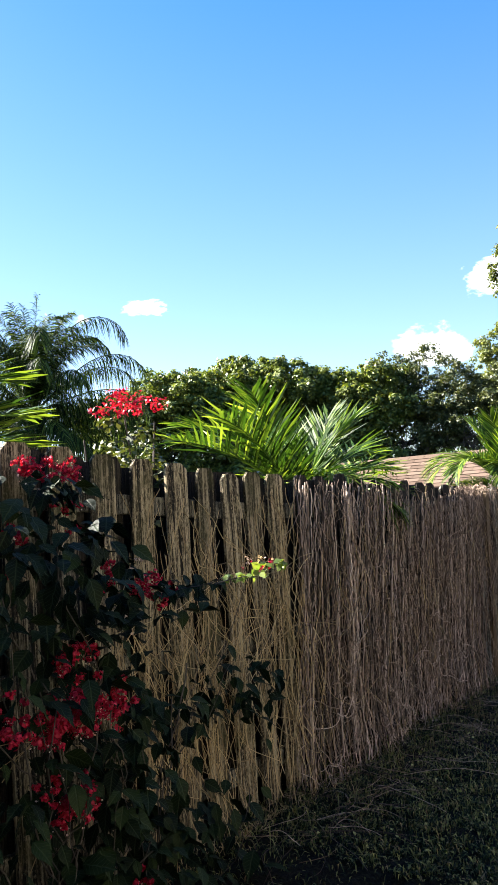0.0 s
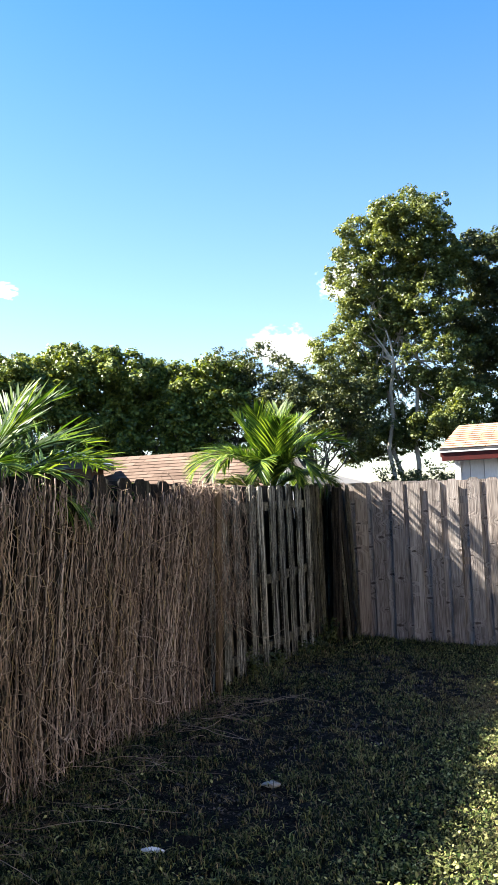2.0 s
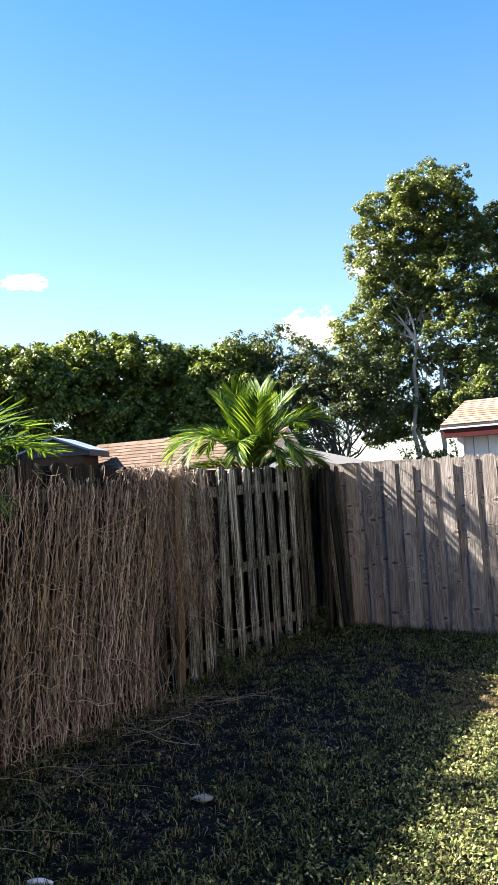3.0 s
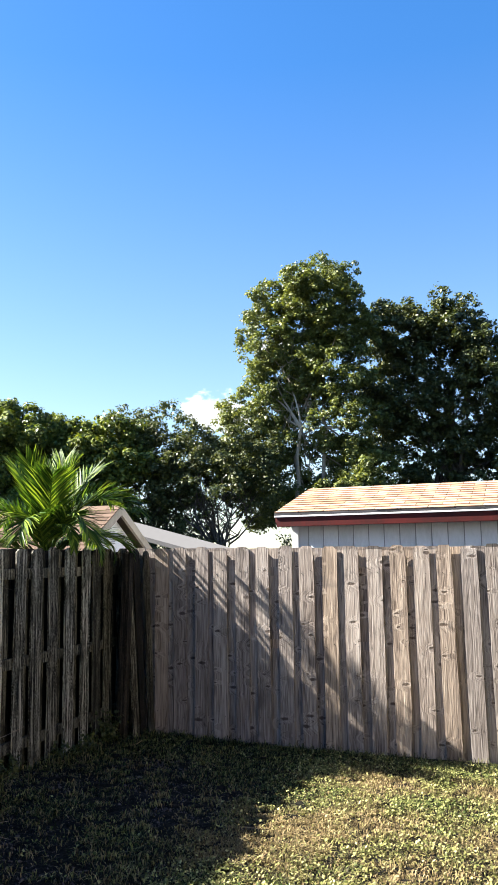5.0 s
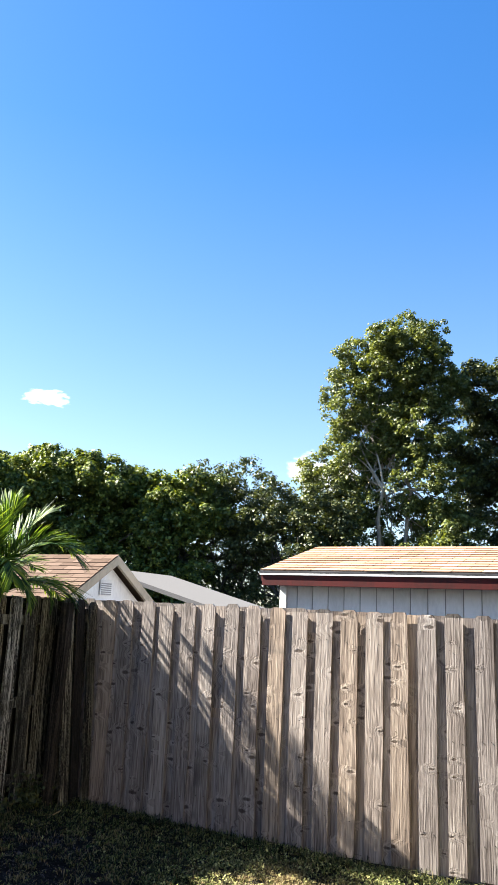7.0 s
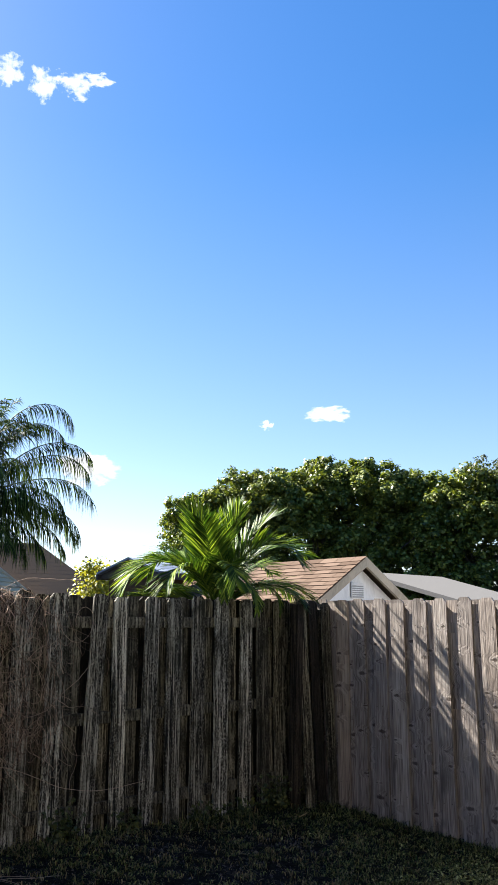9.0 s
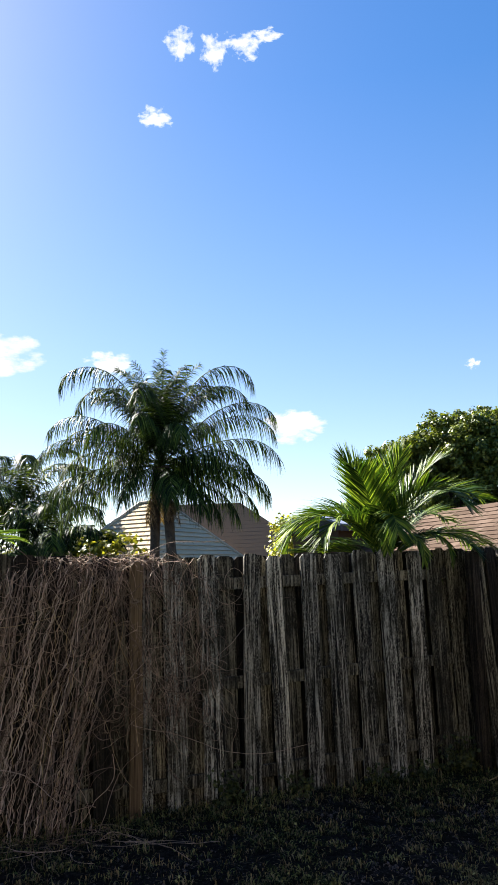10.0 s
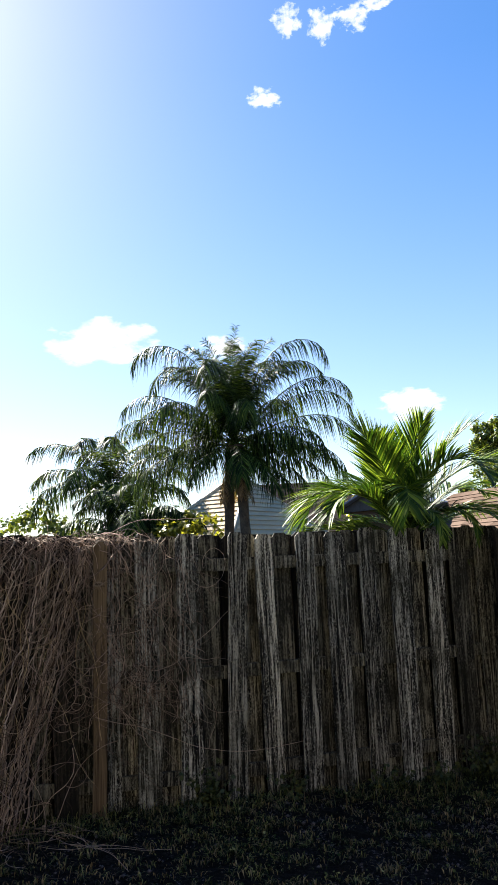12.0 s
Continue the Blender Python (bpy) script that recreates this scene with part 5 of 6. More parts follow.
# house behind the queen palm: hipped roof
house = thing("house", (-20.6, 13.94, 0), "house with steep pale-shingled hipped roof behind the palms", "house", rz=38)
dim_shingle = shingles("dim_brown_shingles", (0.07, 0.052, 0.038), (0.15, 0.115, 0.085))
pale_roof = shingles("pale_roof_shingles", (0.44, 0.35, 0.23), (0.62, 0.51, 0.36))
HIP_E, HIP_Z = 2.0, 4.10
part("wall", from_bm("wall", box_bm(-0.9, -3.1, 0, 2.05, 3.1, HIP_E + 0.05)), cream_paint, house)
low_ring = [(-1.1, -3.4), (2.3, -3.4), (2.3, 3.4), (-1.1, 3.4)]
ridge_ends = [(0.0, 0.0), (0.8, 0.0)]
for side, (e0, e1) in enumerate([(0, 1), (1, 1), (1, 0), (0, 0)]):
    a0, b0, a1, b1 = low_ring[side], low_ring[(side + 1) % 4], ridge_ends[e0], ridge_ends[e1]
    under = [(*a0, HIP_E), (*b0, HIP_E), (*b1, HIP_Z)] + ([(*a1, HIP_Z)] if e0 != e1 else [])
    count = len(under)
    under += [(x * 0.98, y * 0.98, z - 0.07) for x, y, z in under]
    part("roof_face", mesh_of("roof_face", under, [tuple(range(count)), tuple(range(2 * count - 1, count - 1, -1))] + [(k, k + count, (k + 1) % count + count, (k + 1) % count) for k in range(count)]), dull_shingle, house)
    out = Vector(((b0[1] - a0[1]), (a0[0] - b0[0]), 0)).normalized()
    rows = 15
    for k in range(rows):
        t0, t1 = k / rows, min((k + 1.08) / rows, 0.995)
        pts = []
        for (lo, hi), t, lift in (((a0, a1), t0, 0.05), ((b0, b1), t0, 0.05), ((b0, b1), t1, 0.012), ((a0, a1), t1, 0.012)):
            pts.append((lo[0] + (hi[0] - lo[0]) * t + out.x * lift, lo[1] + (hi[1] - lo[1]) * t + out.y * lift, HIP_E + (HIP_Z - HIP_E) * t + lift * 0.6))
        tabs = 9 if side % 2 == 0 else 1
        for n in range(tabs):
            f0, f1 = n / tabs + (0.035 * (k % 2) if n else 0), (n + 1) / tabs + (0.035 * (k % 2) if n + 1 < tabs else 0) - 0.008
            q = [Vector(pts[0]).lerp(pts[1], f0), Vector(pts[0]).lerp(pts[1], f1), Vector(pts[3]).lerp(pts[2], f1), Vector(pts[3]).lerp(pts[2], f0)]
            part("shingle", slab(q, 0.03), pale_roof, house)
for (cx, cy), top_end in zip(low_ring, (0, 1, 1, 0)):
    v, f = tubes(np.array([[(cx * 1.01, cy * 1.01, HIP_E + 0.04), (*ridge_ends[top_end], HIP_Z + 0.05)]]), np.array([[0.06, 0.06]]), 6)
    part("hip_cap", mesh_fast("hip_cap", v, f), beige_paint, house)
v, f = tubes(np.array([[(0.0, 0, HIP_Z + 0.04), (0.8, 0, HIP_Z + 0.04)]]), np.array([[0.06, 0.06]]), 6)
part("ridge_cap", mesh_fast("ridge_cap", v, f), beige_paint, house)
wing = thing("house", (-23.9, 16.9, 0), "low house with dark brown shingle roof behind the palms", "house", rz=68)
W0, W1, W2, WZ = -1.1, 5.0, 2.0, 4.40
part("wall", from_bm("wall", box_bm(W0 + 0.2, -2.6, 0, W1 - 0.3, 2.6, 1.95)), cream_paint, wing)
part("roof_face", slab([(W0, -3.0, 1.85), (W1, -3.0, 1.85), (W2, 0, WZ), (W0, 0, WZ)], 0.06), dull_shingle, wing)
part("roof_face", slab([(W1, 3.0, 1.85), (W0, 3.0, 1.85), (W0, 0, WZ), (W2, 0, WZ)], 0.06), dull_shingle, wing)
part("roof_face", mesh_of("roof_face", [(W1, -3.0, 1.85), (W1, 3.0, 1.85), (W2, 0, WZ), (W1 - 0.05, -2.9, 1.78), (W1 - 0.05, 2.9, 1.78), (W2 - 0.05, 0, WZ - 0.08)], [(0, 1, 2), (5, 4, 3), (0, 3, 4, 1), (1, 4, 5, 2), (2, 5, 3, 0)]), dull_shingle, wing)
for k in range(18):
    t0, t1 = k / 18, (k + 1.08) / 18
    rise = WZ - 1.85
    part("shingle_course", slab([(W0, -3.0 * (1 - t0) - 0.01, 1.85 + rise * t0 + 0.007), (W1 - (W1 - W2) * t0, -3.0 * (1 - t0) - 0.01, 1.85 + rise * t0 + 0.007), (W1 - (W1 - W2) * t1, -3.0 * (1 - t1) - 0.01, 1.85 + rise * t1 + 0.005), (W0, -3.0 * (1 - t1) - 0.01, 1.85 + rise * t1 + 0.005)], 0.015), dim_shingle, wing)

# ---- clouds ----
def cloud_material(name, seed, density):
    m, nt, bsdf = nodes_of(name)
    nt.nodes.remove(bsdf)
    tc = nt.nodes.new("ShaderNodeTexCoord")
    mp = nt.nodes.new("ShaderNodeMapping")
    mp.inputs["Location"].default_value = (seed * 3.1, seed * 1.7, 0)
    nt.links.new(tc.outputs["Object"], mp.inputs[0])
    n = noise_tex(nt, mp.outputs[0], 1.5, 7, 0.58, 0.1)
    sep = nt.nodes.new("ShaderNodeSeparateXYZ")
    nt.links.new(tc.outputs["Object"], sep.inputs[0])
    x2 = maths(nt, 'POWER', maths(nt, 'ABSOLUTE', sep.outputs[0]), 2.0)
    y2 = maths(nt, 'POWER', maths(nt, 'ABSOLUTE', sep.outputs[1]), 2.0)
    body = maths(nt, 'SUBTRACT', 1.0, maths(nt, 'ADD', x2, y2))
    fac = maths(nt, 'ADD', maths(nt, 'MULTIPLY', body, 0.85), maths(nt, 'MULTIPLY', maths(nt, 'SUBTRACT', n, 0.5), 1.7 + 1.6 / density))
    alpha = ramp(nt, fac, [(0.26, (0, 0, 0)), (0.30 + 0.25 / density, (0.55, 0.55, 0.55)), (0.34 + 0.60 / density, (0.96, 0.96, 0.96))])
    em = add(nt, "ShaderNodeEmission", Strength=0.24)
    nt.links.new(ramp(nt, fac, [(0.3, (0.80, 0.90, 1.0)), (0.8, (1.0, 1.0, 1.0))]), em.inputs["Color"])
    tr = nt.nodes.new("ShaderNodeBsdfTransparent")
    ms = nt.nodes.new("ShaderNodeMixShader")
    nt.links.new(alpha, ms.inputs[0])
    nt.links.new(tr.outputs[0], ms.inputs[1])
    nt.links.new(em.outputs[0], ms.inputs[2])
    nt.links.new(ms.outputs[0], nt.nodes["Material Output"].inputs["Surface"])
    return m


def cloud(yaw, el, wide, tall, seed, density=2.0):
    d = 2500.0
    c = Vector((1.5 - d * math.sin(radians(yaw)) * math.cos(radians(el)), 3 + d * math.cos(radians(yaw)) * math.cos(radians(el)), 1.8 + d * math.sin(radians(el))))
    ob = new("cloud", mesh_of("cloud", [(-1.3, -1.3, 0), (1.3, -1.3, 0), (1.3, 1.3, 0), (-1.3, 1.3, 0)], [(0, 1, 2, 3)]))
    ob.data.materials.append(cloud_material("cloud", seed, density))
    ob.matrix_world = look(c, (1.5, 3, 1.8)) @ Matrix.Diagonal((d * math.tan(radians(wide / 2)), d * math.tan(radians(tall / 2)), 1, 1))
    ob.visible_shadow = False
    tagged(ob, "small white fair-weather cloud", "cloud", kind="structure")


cloud(80.6, 15.7, 9.0, 4.2, 1, 2.6)
cloud(58.6, 10.5, 5.6, 2.9, 2, 2.6)
cloud(68.0, 31.5, 2.6, 1.7, 3, 1.2)
cloud(65.9, 35.9, 2.3, 2.2, 4, 1.1)
cloud(63.3, 35.4, 2.2, 2.4, 10, 1.1)
cloud(60.9, 35.8, 2.6, 1.9, 11, 1.2)
cloud(59.1, 36.2, 2.2, 1.1, 12, 1.1)
cloud(41.2, 14.5, 4.0, 1.5, 5, 1.4)
cloud(45.7, 13.8, 1.2, 0.8, 13, 1.0)
cloud(15.9, 14.6, 5.6, 3.3, 6, 2.4)
cloud(20.6, 10.3, 6.4, 3.8, 7, 2.6)
cloud(86.5, 6.6, 6.4, 3.4, 8, 1.5)
cloud(71.8, 15.3, 3.8, 2.0, 9, 1.8)

# ---- brushwood and dead vines on the fence ----
vr = np.random.default_rng(21)


def flare(z, y):
    """How far the hanging stems stand off the fence at a height."""
    low = np.clip((0.7 - z) / 0.65, 0, 1)
    return -2.375 + 0.045 + 0.10 * low ** 1.6 * (0.75 + 0.25 * np.sin(y * 3.1))


screen = thing("vine_curtain", (-2.36, 5.4, 0.15), "dense curtain of dry brown vine stems hanging over the fence", "dead vines")
SCREEN = np.array([-2.36, 5.4, 0.15])


def hung(n, y0, y1, top, k, jit, radius, lean=0.46, depth=(-0.03, 0.022)):
    """Upright crooked stems side by side; those near the far edge lean back towards the start."""
    y = np.sort(vr.uniform(y0, y1, n))
    t = np.linspace(0, 1, k)[None]
    zt = np.array([left_top(v - 0.2) for v in y]) + vr.uniform(*top, n) - 0.06 * (y > 5.3)
    foot = ground_z(np.full(n, -2.25), y) + np.abs(vr.normal(0, 0.12, n)) * (vr.random(n) < 0.6)
    z = zt[:, None] * (1 - t) + foot[:, None] * t
    slant = -0.17 - (lean - 0.17) * ((y - 3.8) / 3.3) ** 2 + vr.normal(0, 0.03, n)
    sway = vr.normal(0, 1, (n, k)).cumsum(1) * jit + vr.normal(0, 0.8 * jit, (n, k))
    yy = y[:, None] + slant[:, None] * t + sway
    xx = flare(z, yy) + vr.uniform(*depth, n)[:, None] + vr.normal(0, 1, (n, k)).cumsum(1) * jit * 0.5
    return tubes(np.stack([xx, yy, z], -1) - SCREEN, vr.uniform(*radius, n)[:, None] * vr.uniform(0.75, 1.2, (n, k)), 4)


v, f = hung(165, 3.80, 7.12, (-0.13, -0.03), 44, 0.0062, (0.0026, 0.0054), depth=(-0.005, 0.03))
part("stem_layer", mesh_fast("stem_layer", v, f), twig_pinkish, screen, "crooked upright stems")
v, f = hung(150, 3.80, 7.12, (-0.13, -0.03), 44, 0.0076, (0.0016, 0.0032))
part("stem_layer", mesh_fast("stem_layer", v, f), twig_brown, screen, "thin upright brown stems")
v, f = hung(80, 3.80, 7.12, (-0.16, 0.0), 40, 0.012, (0.0014, 0.0026), depth=(0.0, 0.035))
part("stem_layer", mesh_fast("stem_layer", v, f), twig_pinkish, screen, "thin straggling stems")


def trails(n, ys, zs, length, k, curl, radius, hang=0.10, stand=0.02, spread=0.8):
    """Smooth curling tendrils that hang down the fence, folded back at its top and at the ground."""
    y, z = vr.uniform(*ys, n), vr.uniform(*zs, n)
    th = -np.pi / 2 + vr.normal(0, spread, n)
    turn = vr.normal(0, curl * 0.5, n)
    step = vr.uniform(*length, n) / k
    out = np.abs(vr.normal(0, 0.012, n))
    pts = []
    for _ in range(k):
        z = np.where(z > 2.02, 4.04 - z, z)
        ground = ground_z(np.full(n, -2.25), y) + 0.01
        z = np.where(z < ground, 2 * ground - z, z)
        pts.append(np.stack([flare(z, y) + stand + out, y, z], -1))
        turn = 0.75 * turn + vr.normal(0, curl * 0.5, n)
        th = th + turn - hang * np.sin(th + np.pi / 2)
        y, z = y + np.cos(th) * step, z + np.sin(th) * step
        out = np.abs(out + vr.normal(0, 0.005, n))
    return tubes(np.stack(pts, 1) - SCREEN, vr.uniform(*radius, n)[:, None], 3)


v, f = trails(620, (3.8, 7.05), (0.3, 1.95), (0.15, 0.55), 18, 0.26, (0.0012, 0.0026), 0.05, 0.03, 0.95)
part("tendril_mat", mesh_fast("tendril_mat", v, f), twig_brown, screen, "thin tangled dead tendrils")
v, f = trails(120, (3.7, 6.1), (0.25, 0.8), (0.3, 0.8), 24, 0.30, (0.0014, 0.0028), 0.04, 0.045, 1.5)
part("tendril_mat", mesh_fast("tendril_mat", v, f), twig_pinkish, screen, "looping stems over the foot of the curtain")
v, f = trails(60, (3.9, 7.1), (0.9, 1.95), (0.5, 1.4), 24, 0.18, (0.0012, 0.0022), spread=0.5)
part("tendril_mat", mesh_fast("tendril_mat", v, f), twig_pale, screen, "yellowish thin tendrils")
v, f = trails(180, (2.1, 3.75), (0.9, 1.98), (0.5, 1.5), 26, 0.18, (0.0013, 0.0026), 0.16, spread=0.6)
part("tendril_mat", mesh_fast("tendril_mat", v, f), twig_pale, screen, "pale thin hanging tendrils")
v, f = trails(40, (2.0, 3.4), (0.5, 1.7), (0.7, 1.3), 22, 0.08, (0.0013, 0.0022), 0.03, 0.05, 1.3)
part("tendril_mat", mesh_fast("tendril_mat", v, f), twig_pale, screen, "longer runners crossing the boards")
v, f = trails(230, (6.9, 7.75), (1.0, 1.95), (0.3, 0.9), 24, 0.24, (0.0010, 0.0020))
part("tendril_mat", mesh_fast("tendril_mat", v, f), twig_brown, screen, "thin tangled dead tendrils")
v, f = trails(90, (7.0, 7.7), (0.75, 1.2), (0.2, 0.5), 22, 0.45, (0.0010, 0.0018), 0.02, 0.02, 1.5)
part("tendril_mat", mesh_fast("tendril_mat", v, f), twig_brown, screen, "knot of curled tendrils")
v, f = trails(34, (5.8, 7.3), (0.5, 1.9), (0.9, 1.6), 22, 0.10, (0.0014, 0.0024), 0.02, 0.05, 1.2)
part("tendril_mat", mesh_fast("tendril_mat", v, f), twig_brown, screen, "longer runners crossing the stems")

# mound of vine stems on the fence top, and runners on the ground
n = 260
a = np.stack([vr.normal(-2.42, 0.05, n), vr.uniform(6.55, 7.35, n), np.full(n, 1.90)], -1)
b = a + np.stack([vr.uniform(0.05, 0.12, n), vr.normal(0, 0.16, n), vr.uniform(-0.35, -0.02, n)], -1)
p = wander(a, b, 9, 0.015, vr)
p[..., 2] += 0.055 * np.sin(np.linspace(0, np.pi, 9))[None] * vr.uniform(0.3, 1.2, n)[:, None]
v, f = tubes(p - np.array([-2.36, 5.4, 0.15]), vr.uniform(0.0014, 0.0032, n)[:, None], 3)
part("vine_mound", mesh_fast("vine_mound", v, f), twig_brown, screen, "reddish mound of stems on the fence top")
n, k = 230, 16
y, x = vr.uniform(3.0, 7.0, n), vr.uniform(-2.28, -1.9, n)
th, turn, pts = vr.normal(-0.6, 1.2, n), np.zeros(n), []
hop = vr.uniform(0.0, 0.06, n)
step = vr.uniform(0.15, 0.75, n) / k
for i in range(k):
    pts.append(np.stack([x, y, ground_z(x, y) + 0.022 + hop * np.sin(np.pi * i / (k - 1))], -1))
    turn = 0.7 * turn + vr.normal(0, 0.13, n)
    th = th + turn
    x, y = np.maximum(x + np.cos(th) * step, -2.3), y + np.sin(th) * step
v, f = tubes(np.stack(pts, 1) - SCREEN, vr.uniform(0.0010, 0.0022, n)[:, None], 3)
part("runner_mat", mesh_fast("runner_mat", v, f), twig_brown, screen, "dry runners sprawling over the lawn")

# ---- flowering vine ----
shrub = thing("flowering_vine", (-2.15, 1.9, 0.25), "dark green vine with red flower clusters climbing the fence", "vine")


def big_leaf(length, width, seed):
    """A pointed oval leaf, folded along its middle and bent down, along +x."""
    r = np.random.default_rng(seed)
    verts, faces = [], []
    prof = [0.0, 0.55, 0.92, 1.0, 0.86, 0.55, 0.2, 0.0]
    for n, w in enumerate(prof):
        t = n / 7
        z = -0.30 * length * t ** 2 + 0.004 * (n % 2)
        for s in (-1, 0, 1):
            verts.append((length * t, s * w * width / 2, z + abs(s) * 0.12 * width * w + r.normal(0, 0.002)))
    for n in range(7):
        for s in range(2):
            a = 3 * n + s
            faces.append((a, a + 1, a + 4, a + 3))
    me = mesh_of("leaf", verts, faces, True)
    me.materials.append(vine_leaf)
    return me


fr = np.random.default_rng(9)
leaf_meshes = [big_leaf(0.12, 0.070, 1), big_leaf(0.14, 0.080, 2), big_leaf(0.095, 0.058, 3)]


def leaf_at(p, size=1.0):
    ob = part("leaf", leaf_meshes[int(fr.integers(0, 3))], vine_leaf, shrub, "", (p[0] + 2.15, p[1] - 1.9, p[2] - 0.25),
              (fr.normal(0, 25), fr.uniform(-10, 60), fr.uniform(-100, 60)))
    ob.scale = (size,) * 3


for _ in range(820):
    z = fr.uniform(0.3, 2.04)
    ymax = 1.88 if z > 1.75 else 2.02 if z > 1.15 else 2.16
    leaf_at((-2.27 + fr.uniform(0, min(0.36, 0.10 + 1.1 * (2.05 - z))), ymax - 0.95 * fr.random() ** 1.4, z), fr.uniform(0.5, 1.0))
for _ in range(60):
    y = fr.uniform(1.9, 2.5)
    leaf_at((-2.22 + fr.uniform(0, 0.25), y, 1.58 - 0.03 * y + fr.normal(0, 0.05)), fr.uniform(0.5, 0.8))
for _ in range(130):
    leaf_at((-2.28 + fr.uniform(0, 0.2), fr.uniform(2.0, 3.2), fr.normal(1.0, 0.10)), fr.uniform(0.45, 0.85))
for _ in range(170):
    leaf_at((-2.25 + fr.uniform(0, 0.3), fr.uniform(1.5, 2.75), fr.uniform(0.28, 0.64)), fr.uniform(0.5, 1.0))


def petals(centre, radius, n, mat_p, r, size=(0.007, 0.015)):
    some = max(4, int(n / 22))
    c = r.normal(0, 1, (some, 3)) * radius * 0.48 * np.array([0.7, 1.1, 0.75])
    v, f = leaf_cloud(c, size, max(1, n // some), np.full(some, radius * 0.20), r, 0.1)
    part("flower_head", mesh_fast("flower_head", v, f), mat_p, shrub, "", (centre[0] + 2.15, centre[1] - 1.9, centre[2] - 0.25))


# x, y, z and size of the flower heads
FLOWERS = [(-2.3, 1.73, 2.07, .045), (-2.3, 1.84, 2.07, .055), (-2.3, 1.97, 2.05, .05), (-2.25, 1.89, 1.91, .04), (-2.2, 1.85, 1.82, .03), (-2.2, 1.54, 1.81, .045), (-2.2, 1.55, 1.68, .03),
           (-2.1, 1.95, 1.64, .045), (-2.1, 2.16, 1.56, .06), (-2.1, 2.22, 1.53, .045), (-2.1, 2.33, 1.54, .03), (-2.05, 1.69, 1.36, .055), (-2.05, 1.77, 1.40, .04),
           (-2.05, 1.40, 1.22, .05), (-2.0, 1.52, 1.16, .06), (-2.0, 1.60, 1.14, .05), (-2.0, 1.68, 1.17, .07), (-2.0, 1.76, 1.16, .06), (-2.0, 1.84, 1.21, .05), (-2.0, 1.67, 1.25, .05),
           (-2.0, 1.52, .96, .04), (-2.0, 1.62, .88, .05), (-2.0, 1.69, .91, .045), (-2.0, 1.54, .84, .03), (-2.0, 1.92, .52, .035)]
for x, y, z, rad in FLOWERS:
    petals((x, y, z), rad * 1.45, int(420 * (rad / 0.06) ** 2), red_petal, fr, (0.010, 0.021))
    petals((x + 0.015, y, z - 0.01), rad * 1.4, int(22 * (rad / 0.06) ** 2), pale_petal, fr, (0.006, 0.010))
for y, z in ((1.97, 1.50), (2.02, 1.47), (2.06, 1.40), (2.12, 1.68), (2.07, 1.64)):
    petals((-2.1, y, z), 0.022, 26, pale_petal, fr, (0.008, 0.014))
stems = wander(np.stack([fr.uniform(-0.1, 0.1, 26), fr.uniform(-0.6, 0.5, 26), np.full(26, -0.2)], -1),
               np.stack([fr.uniform(0, 0.15, 26), fr.uniform(-0.8, 0.9, 26), fr.uniform(0.2, 1.65, 26)], -1), 16, 0.02, fr)
v, f = tubes(stems, fr.uniform(0.0015, 0.0035, 26)[:, None], 5)
part("stem", mesh_fast("stem", v, f, True), bark_dark, shrub)
v, f = limb(bent((0.03, 0.32, 1.30), (0.60, 0.19, 1.36), fr, 8, 0.03), 0.003, 0.0015, 5)
part("stem", mesh_fast("stem", v, f, True), bark_dark, shrub, "branch that reaches into the sun")
for t in np.linspace(0.1, 0.7, 16):
    leaf_at((-2.12 + 0.57 * t, 2.22 - 0.13 * t + fr.normal(0, 0.02), 1.55 + 0.06 * t + fr.normal(0, 0.02)), fr.uniform(0.4, 0.65))

sprig = thing("leafy_sprig", (-1.49, 2.10, 1.635), "sunlit yellow-green leafy sprig with tiny red and white buds", "sprig")
c = np.stack([np.linspace(-0.13, 0.07, 15), np.linspace(-0.02, 0.01, 15), np.linspace(-0.045, 0.02, 15)], -1) + fr.normal(0, 1, (15, 3)) * 0.012
v, f = leaf_cloud(c, (0.018, 0.042), 5, np.full(15, 0.014), fr)
part("foliage", mesh_fast("foliage", v, f), lime_leaf, sprig)
for mat_p, dz, cnt in ((red_petal, 0.015, 9), (pale_petal, 0.03, 10)):
    c = np.stack([fr.uniform(-0.07, 0.07, cnt), fr.uniform(-0.04, 0.05, cnt), dz + fr.uniform(-0.015, 0.02, cnt)], -1)
    v, f = leaf_cloud(c, (0.005, 0.010), 5, np.full(cnt, 0.006), fr)
    part("bud", mesh_fast("bud", v, f), mat_p, sprig)
v, f = limb(bent((-0.14, -0.08, -0.04), (0.075, 0.055, 0.01), fr, 6, 0.03), 0.0022, 0.001, 5)
part("stem", mesh_fast("stem", v, f, True), bark_dark, sprig)
top_vine = thing("flowering_bush", (-2.75, 2.8, 0.2), "bush with red flower clusters standing behind the fence", "bush")
v, f = leaf_cloud(np.stack([fr.normal(0, 0.12, 30), fr.normal(-0.03, 0.13, 30), fr.uniform(1.4, 2.18, 30)], -1), (0.022, 0.048), 42, np.full(30, 0.08), fr)
part("foliage", mesh_fast("foliage", v, f), oak_leaf, top_vine)
v, f = leaf_cloud(np.stack([fr.normal(0, 0.05, 9), np.linspace(-0.2, 0.22, 9), 2.25 + fr.normal(0, 0.03, 9)], -1), (0.015, 0.03), 40, np.full(9, 0.045), fr)
part("flower_head", mesh_fast("flower_head", v, f), red_petal, top_vine)
v, f = tubes(wander(np.zeros((10, 3)), np.stack([fr.normal(0, 0.1, 10), fr.normal(0, 0.2, 10), fr.uniform(1.7, 2.2, 10)], -1), 7, 0.03, fr), np.full((10, 1), 0.0045), 5)
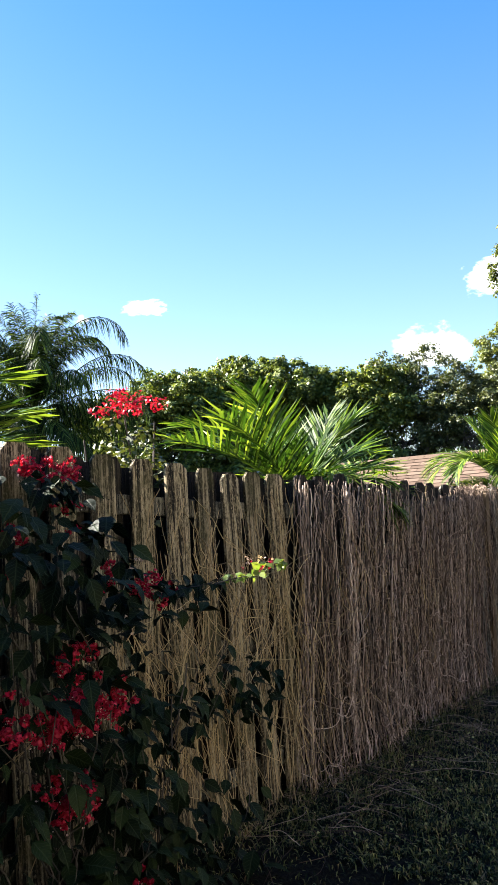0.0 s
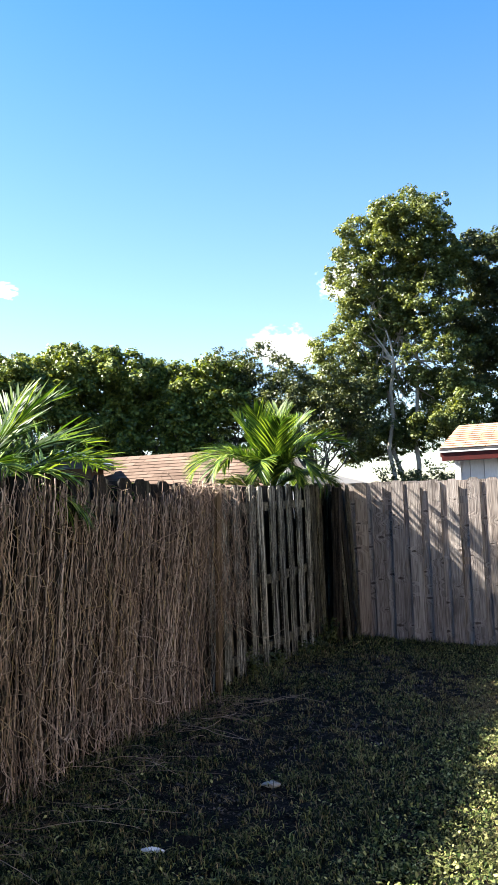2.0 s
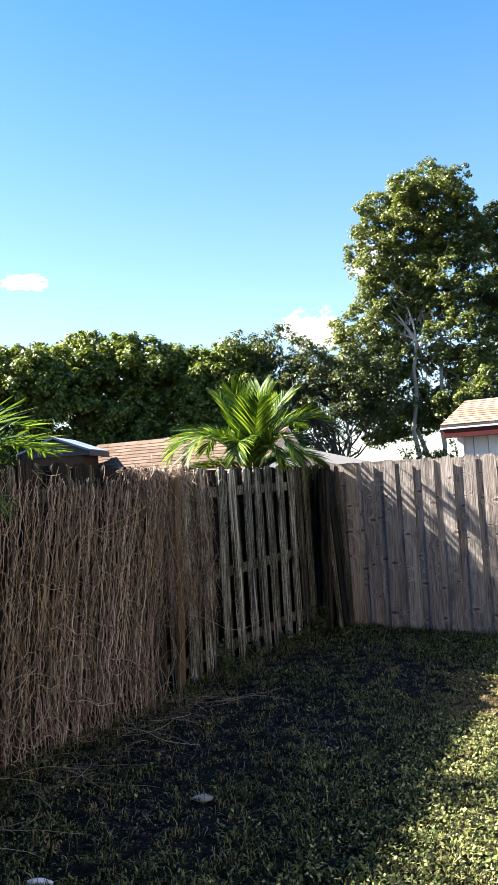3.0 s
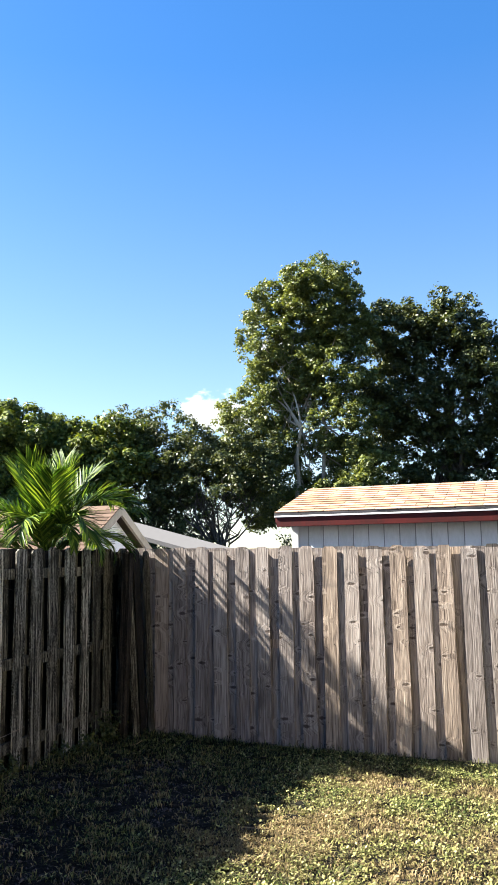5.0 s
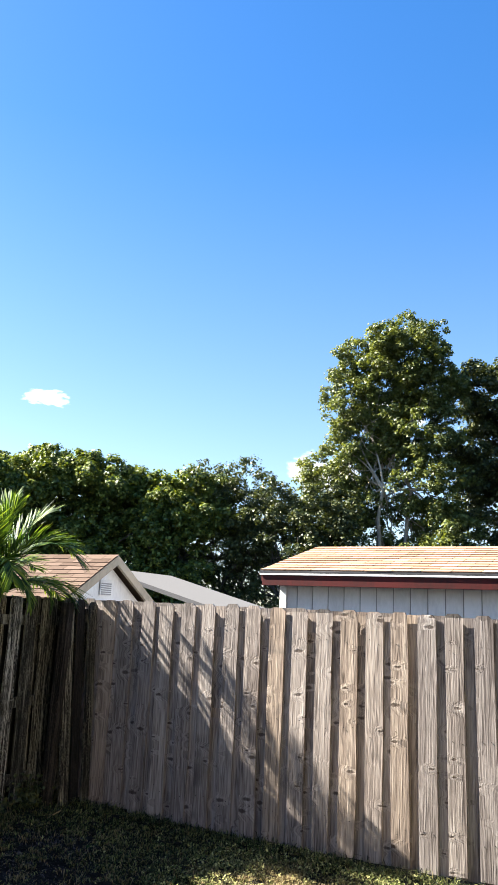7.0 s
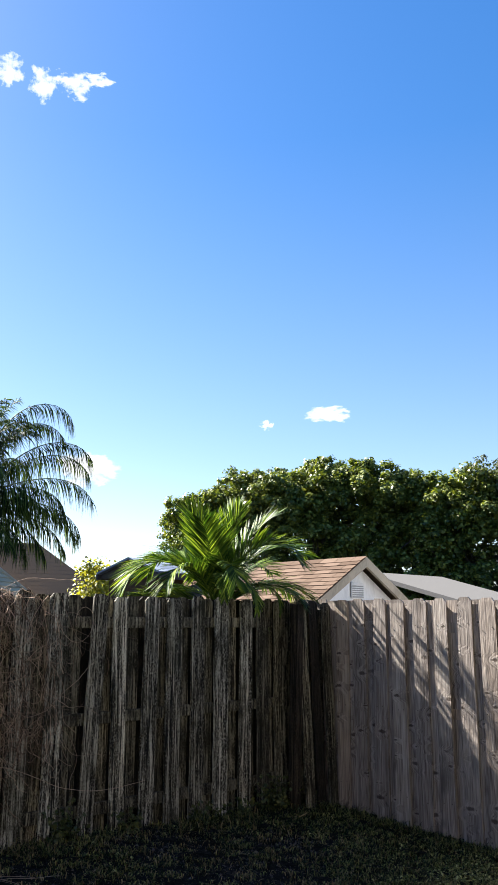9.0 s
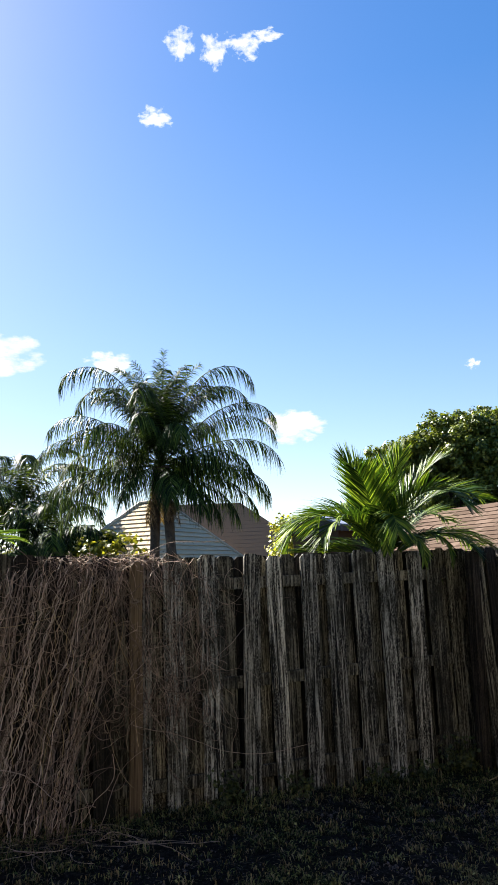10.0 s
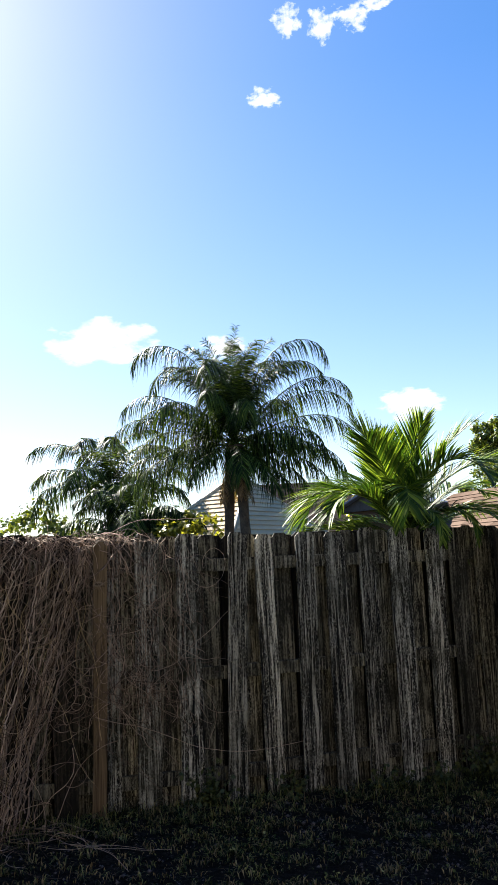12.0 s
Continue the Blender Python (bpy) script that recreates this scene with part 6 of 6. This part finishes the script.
part("stem", mesh_fast("stem", v, f, True), bark_dark, top_vine)

# ---- small things on the lawn ----
paper_m = mottled("crumpled_paper", (0.62, 0.64, 0.68), (0.82, 0.83, 0.85), 8, 0.7, 0.004)
stone_m = mottled("pale_stone", (0.22, 0.20, 0.18), (0.42, 0.40, 0.37), 9, 0.85, 0.006)


def lump(name, loc, size, seed, material, label, category, rz=0):
    r = np.random.default_rng(seed)
    bm = bmesh.new()
    bmesh.ops.create_icosphere(bm, subdivisions=2, radius=1)
    for v in bm.verts:
        k = 1 + r.normal(0, 0.13)
        v.co = Vector((v.co.x * size[0] * k, v.co.y * size[1] * k, max(v.co.z, -0.5) * size[2] * k))
    ob = new(name, from_bm(name, bm))
    ob.data.materials.append(material)
    ob.matrix_basis = pose(*loc, 0, 0, rz)
    tagged(ob, label, category)


lump("paper_scrap", (-1.28, 4.25, 0.19), (0.055, 0.022, 0.02), 1, paper_m, "crumpled scrap of white paper on the lawn", "paper", 20)
lump("stone", (-1.12, 5.32, 0.145), (0.055, 0.035, 0.018), 2, stone_m, "flat pale stone lying in the lawn", "stone", 15)
stick = new("stick", mesh_fast("stick", *limb([(0, 0, 0), (0.06, 0.02, 0.02), (0.12, 0.05, 0.02), (0.16, 0.1, 0.05)], 0.008, 0.004, 6), True))
stick.data.materials.append(twig_pale)
stick.location = (-2.12, 9.97, 0.02)
tagged(stick, "short bent pale stick on the ground by the fence", "stick")


def weed(loc, wide, tall, n, seed):
    r = np.random.default_rng(seed)
    ob = thing("weed", loc, "small dark green weed at the foot of the fence", "weed", "weeds along the fence")
    tips = np.stack([r.normal(0.03, 0.05, n), r.normal(0, wide * 0.5, n), r.uniform(0.15, 1, n) * tall], -1)
    lines = wander(np.stack([r.normal(0, 0.02, n), r.normal(0, wide * 0.2, n), np.full(n, -0.02)], -1), tips, 6, 0.008, r)
    v, f = tubes(lines, np.full((n, 1), 0.0014), 3)
    part("stem", mesh_fast("stem", v, f), oak_leaf, ob)
    v, f = leaf_cloud(lines[:, 2:].reshape(-1, 3), (0.018, 0.045), 4, np.full(n * 4, 0.02), r, 0.3)
    part("foliage", mesh_fast("foliage", v, f), oak_leaf, ob)


for k, (y, wide, tall, n) in enumerate([(7.85, 0.20, 0.34, 26), (8.45, 0.16, 0.18, 14), (9.15, 0.2, 0.16, 14), (10.0, 0.24, 0.34, 34), (10.3, 0.2, 0.22, 22), (9.6, 0.2, 0.18, 14)]):
    weed((-2.32, y, float(ground_z(-2.32, y))), wide, tall, n, 300 + k)
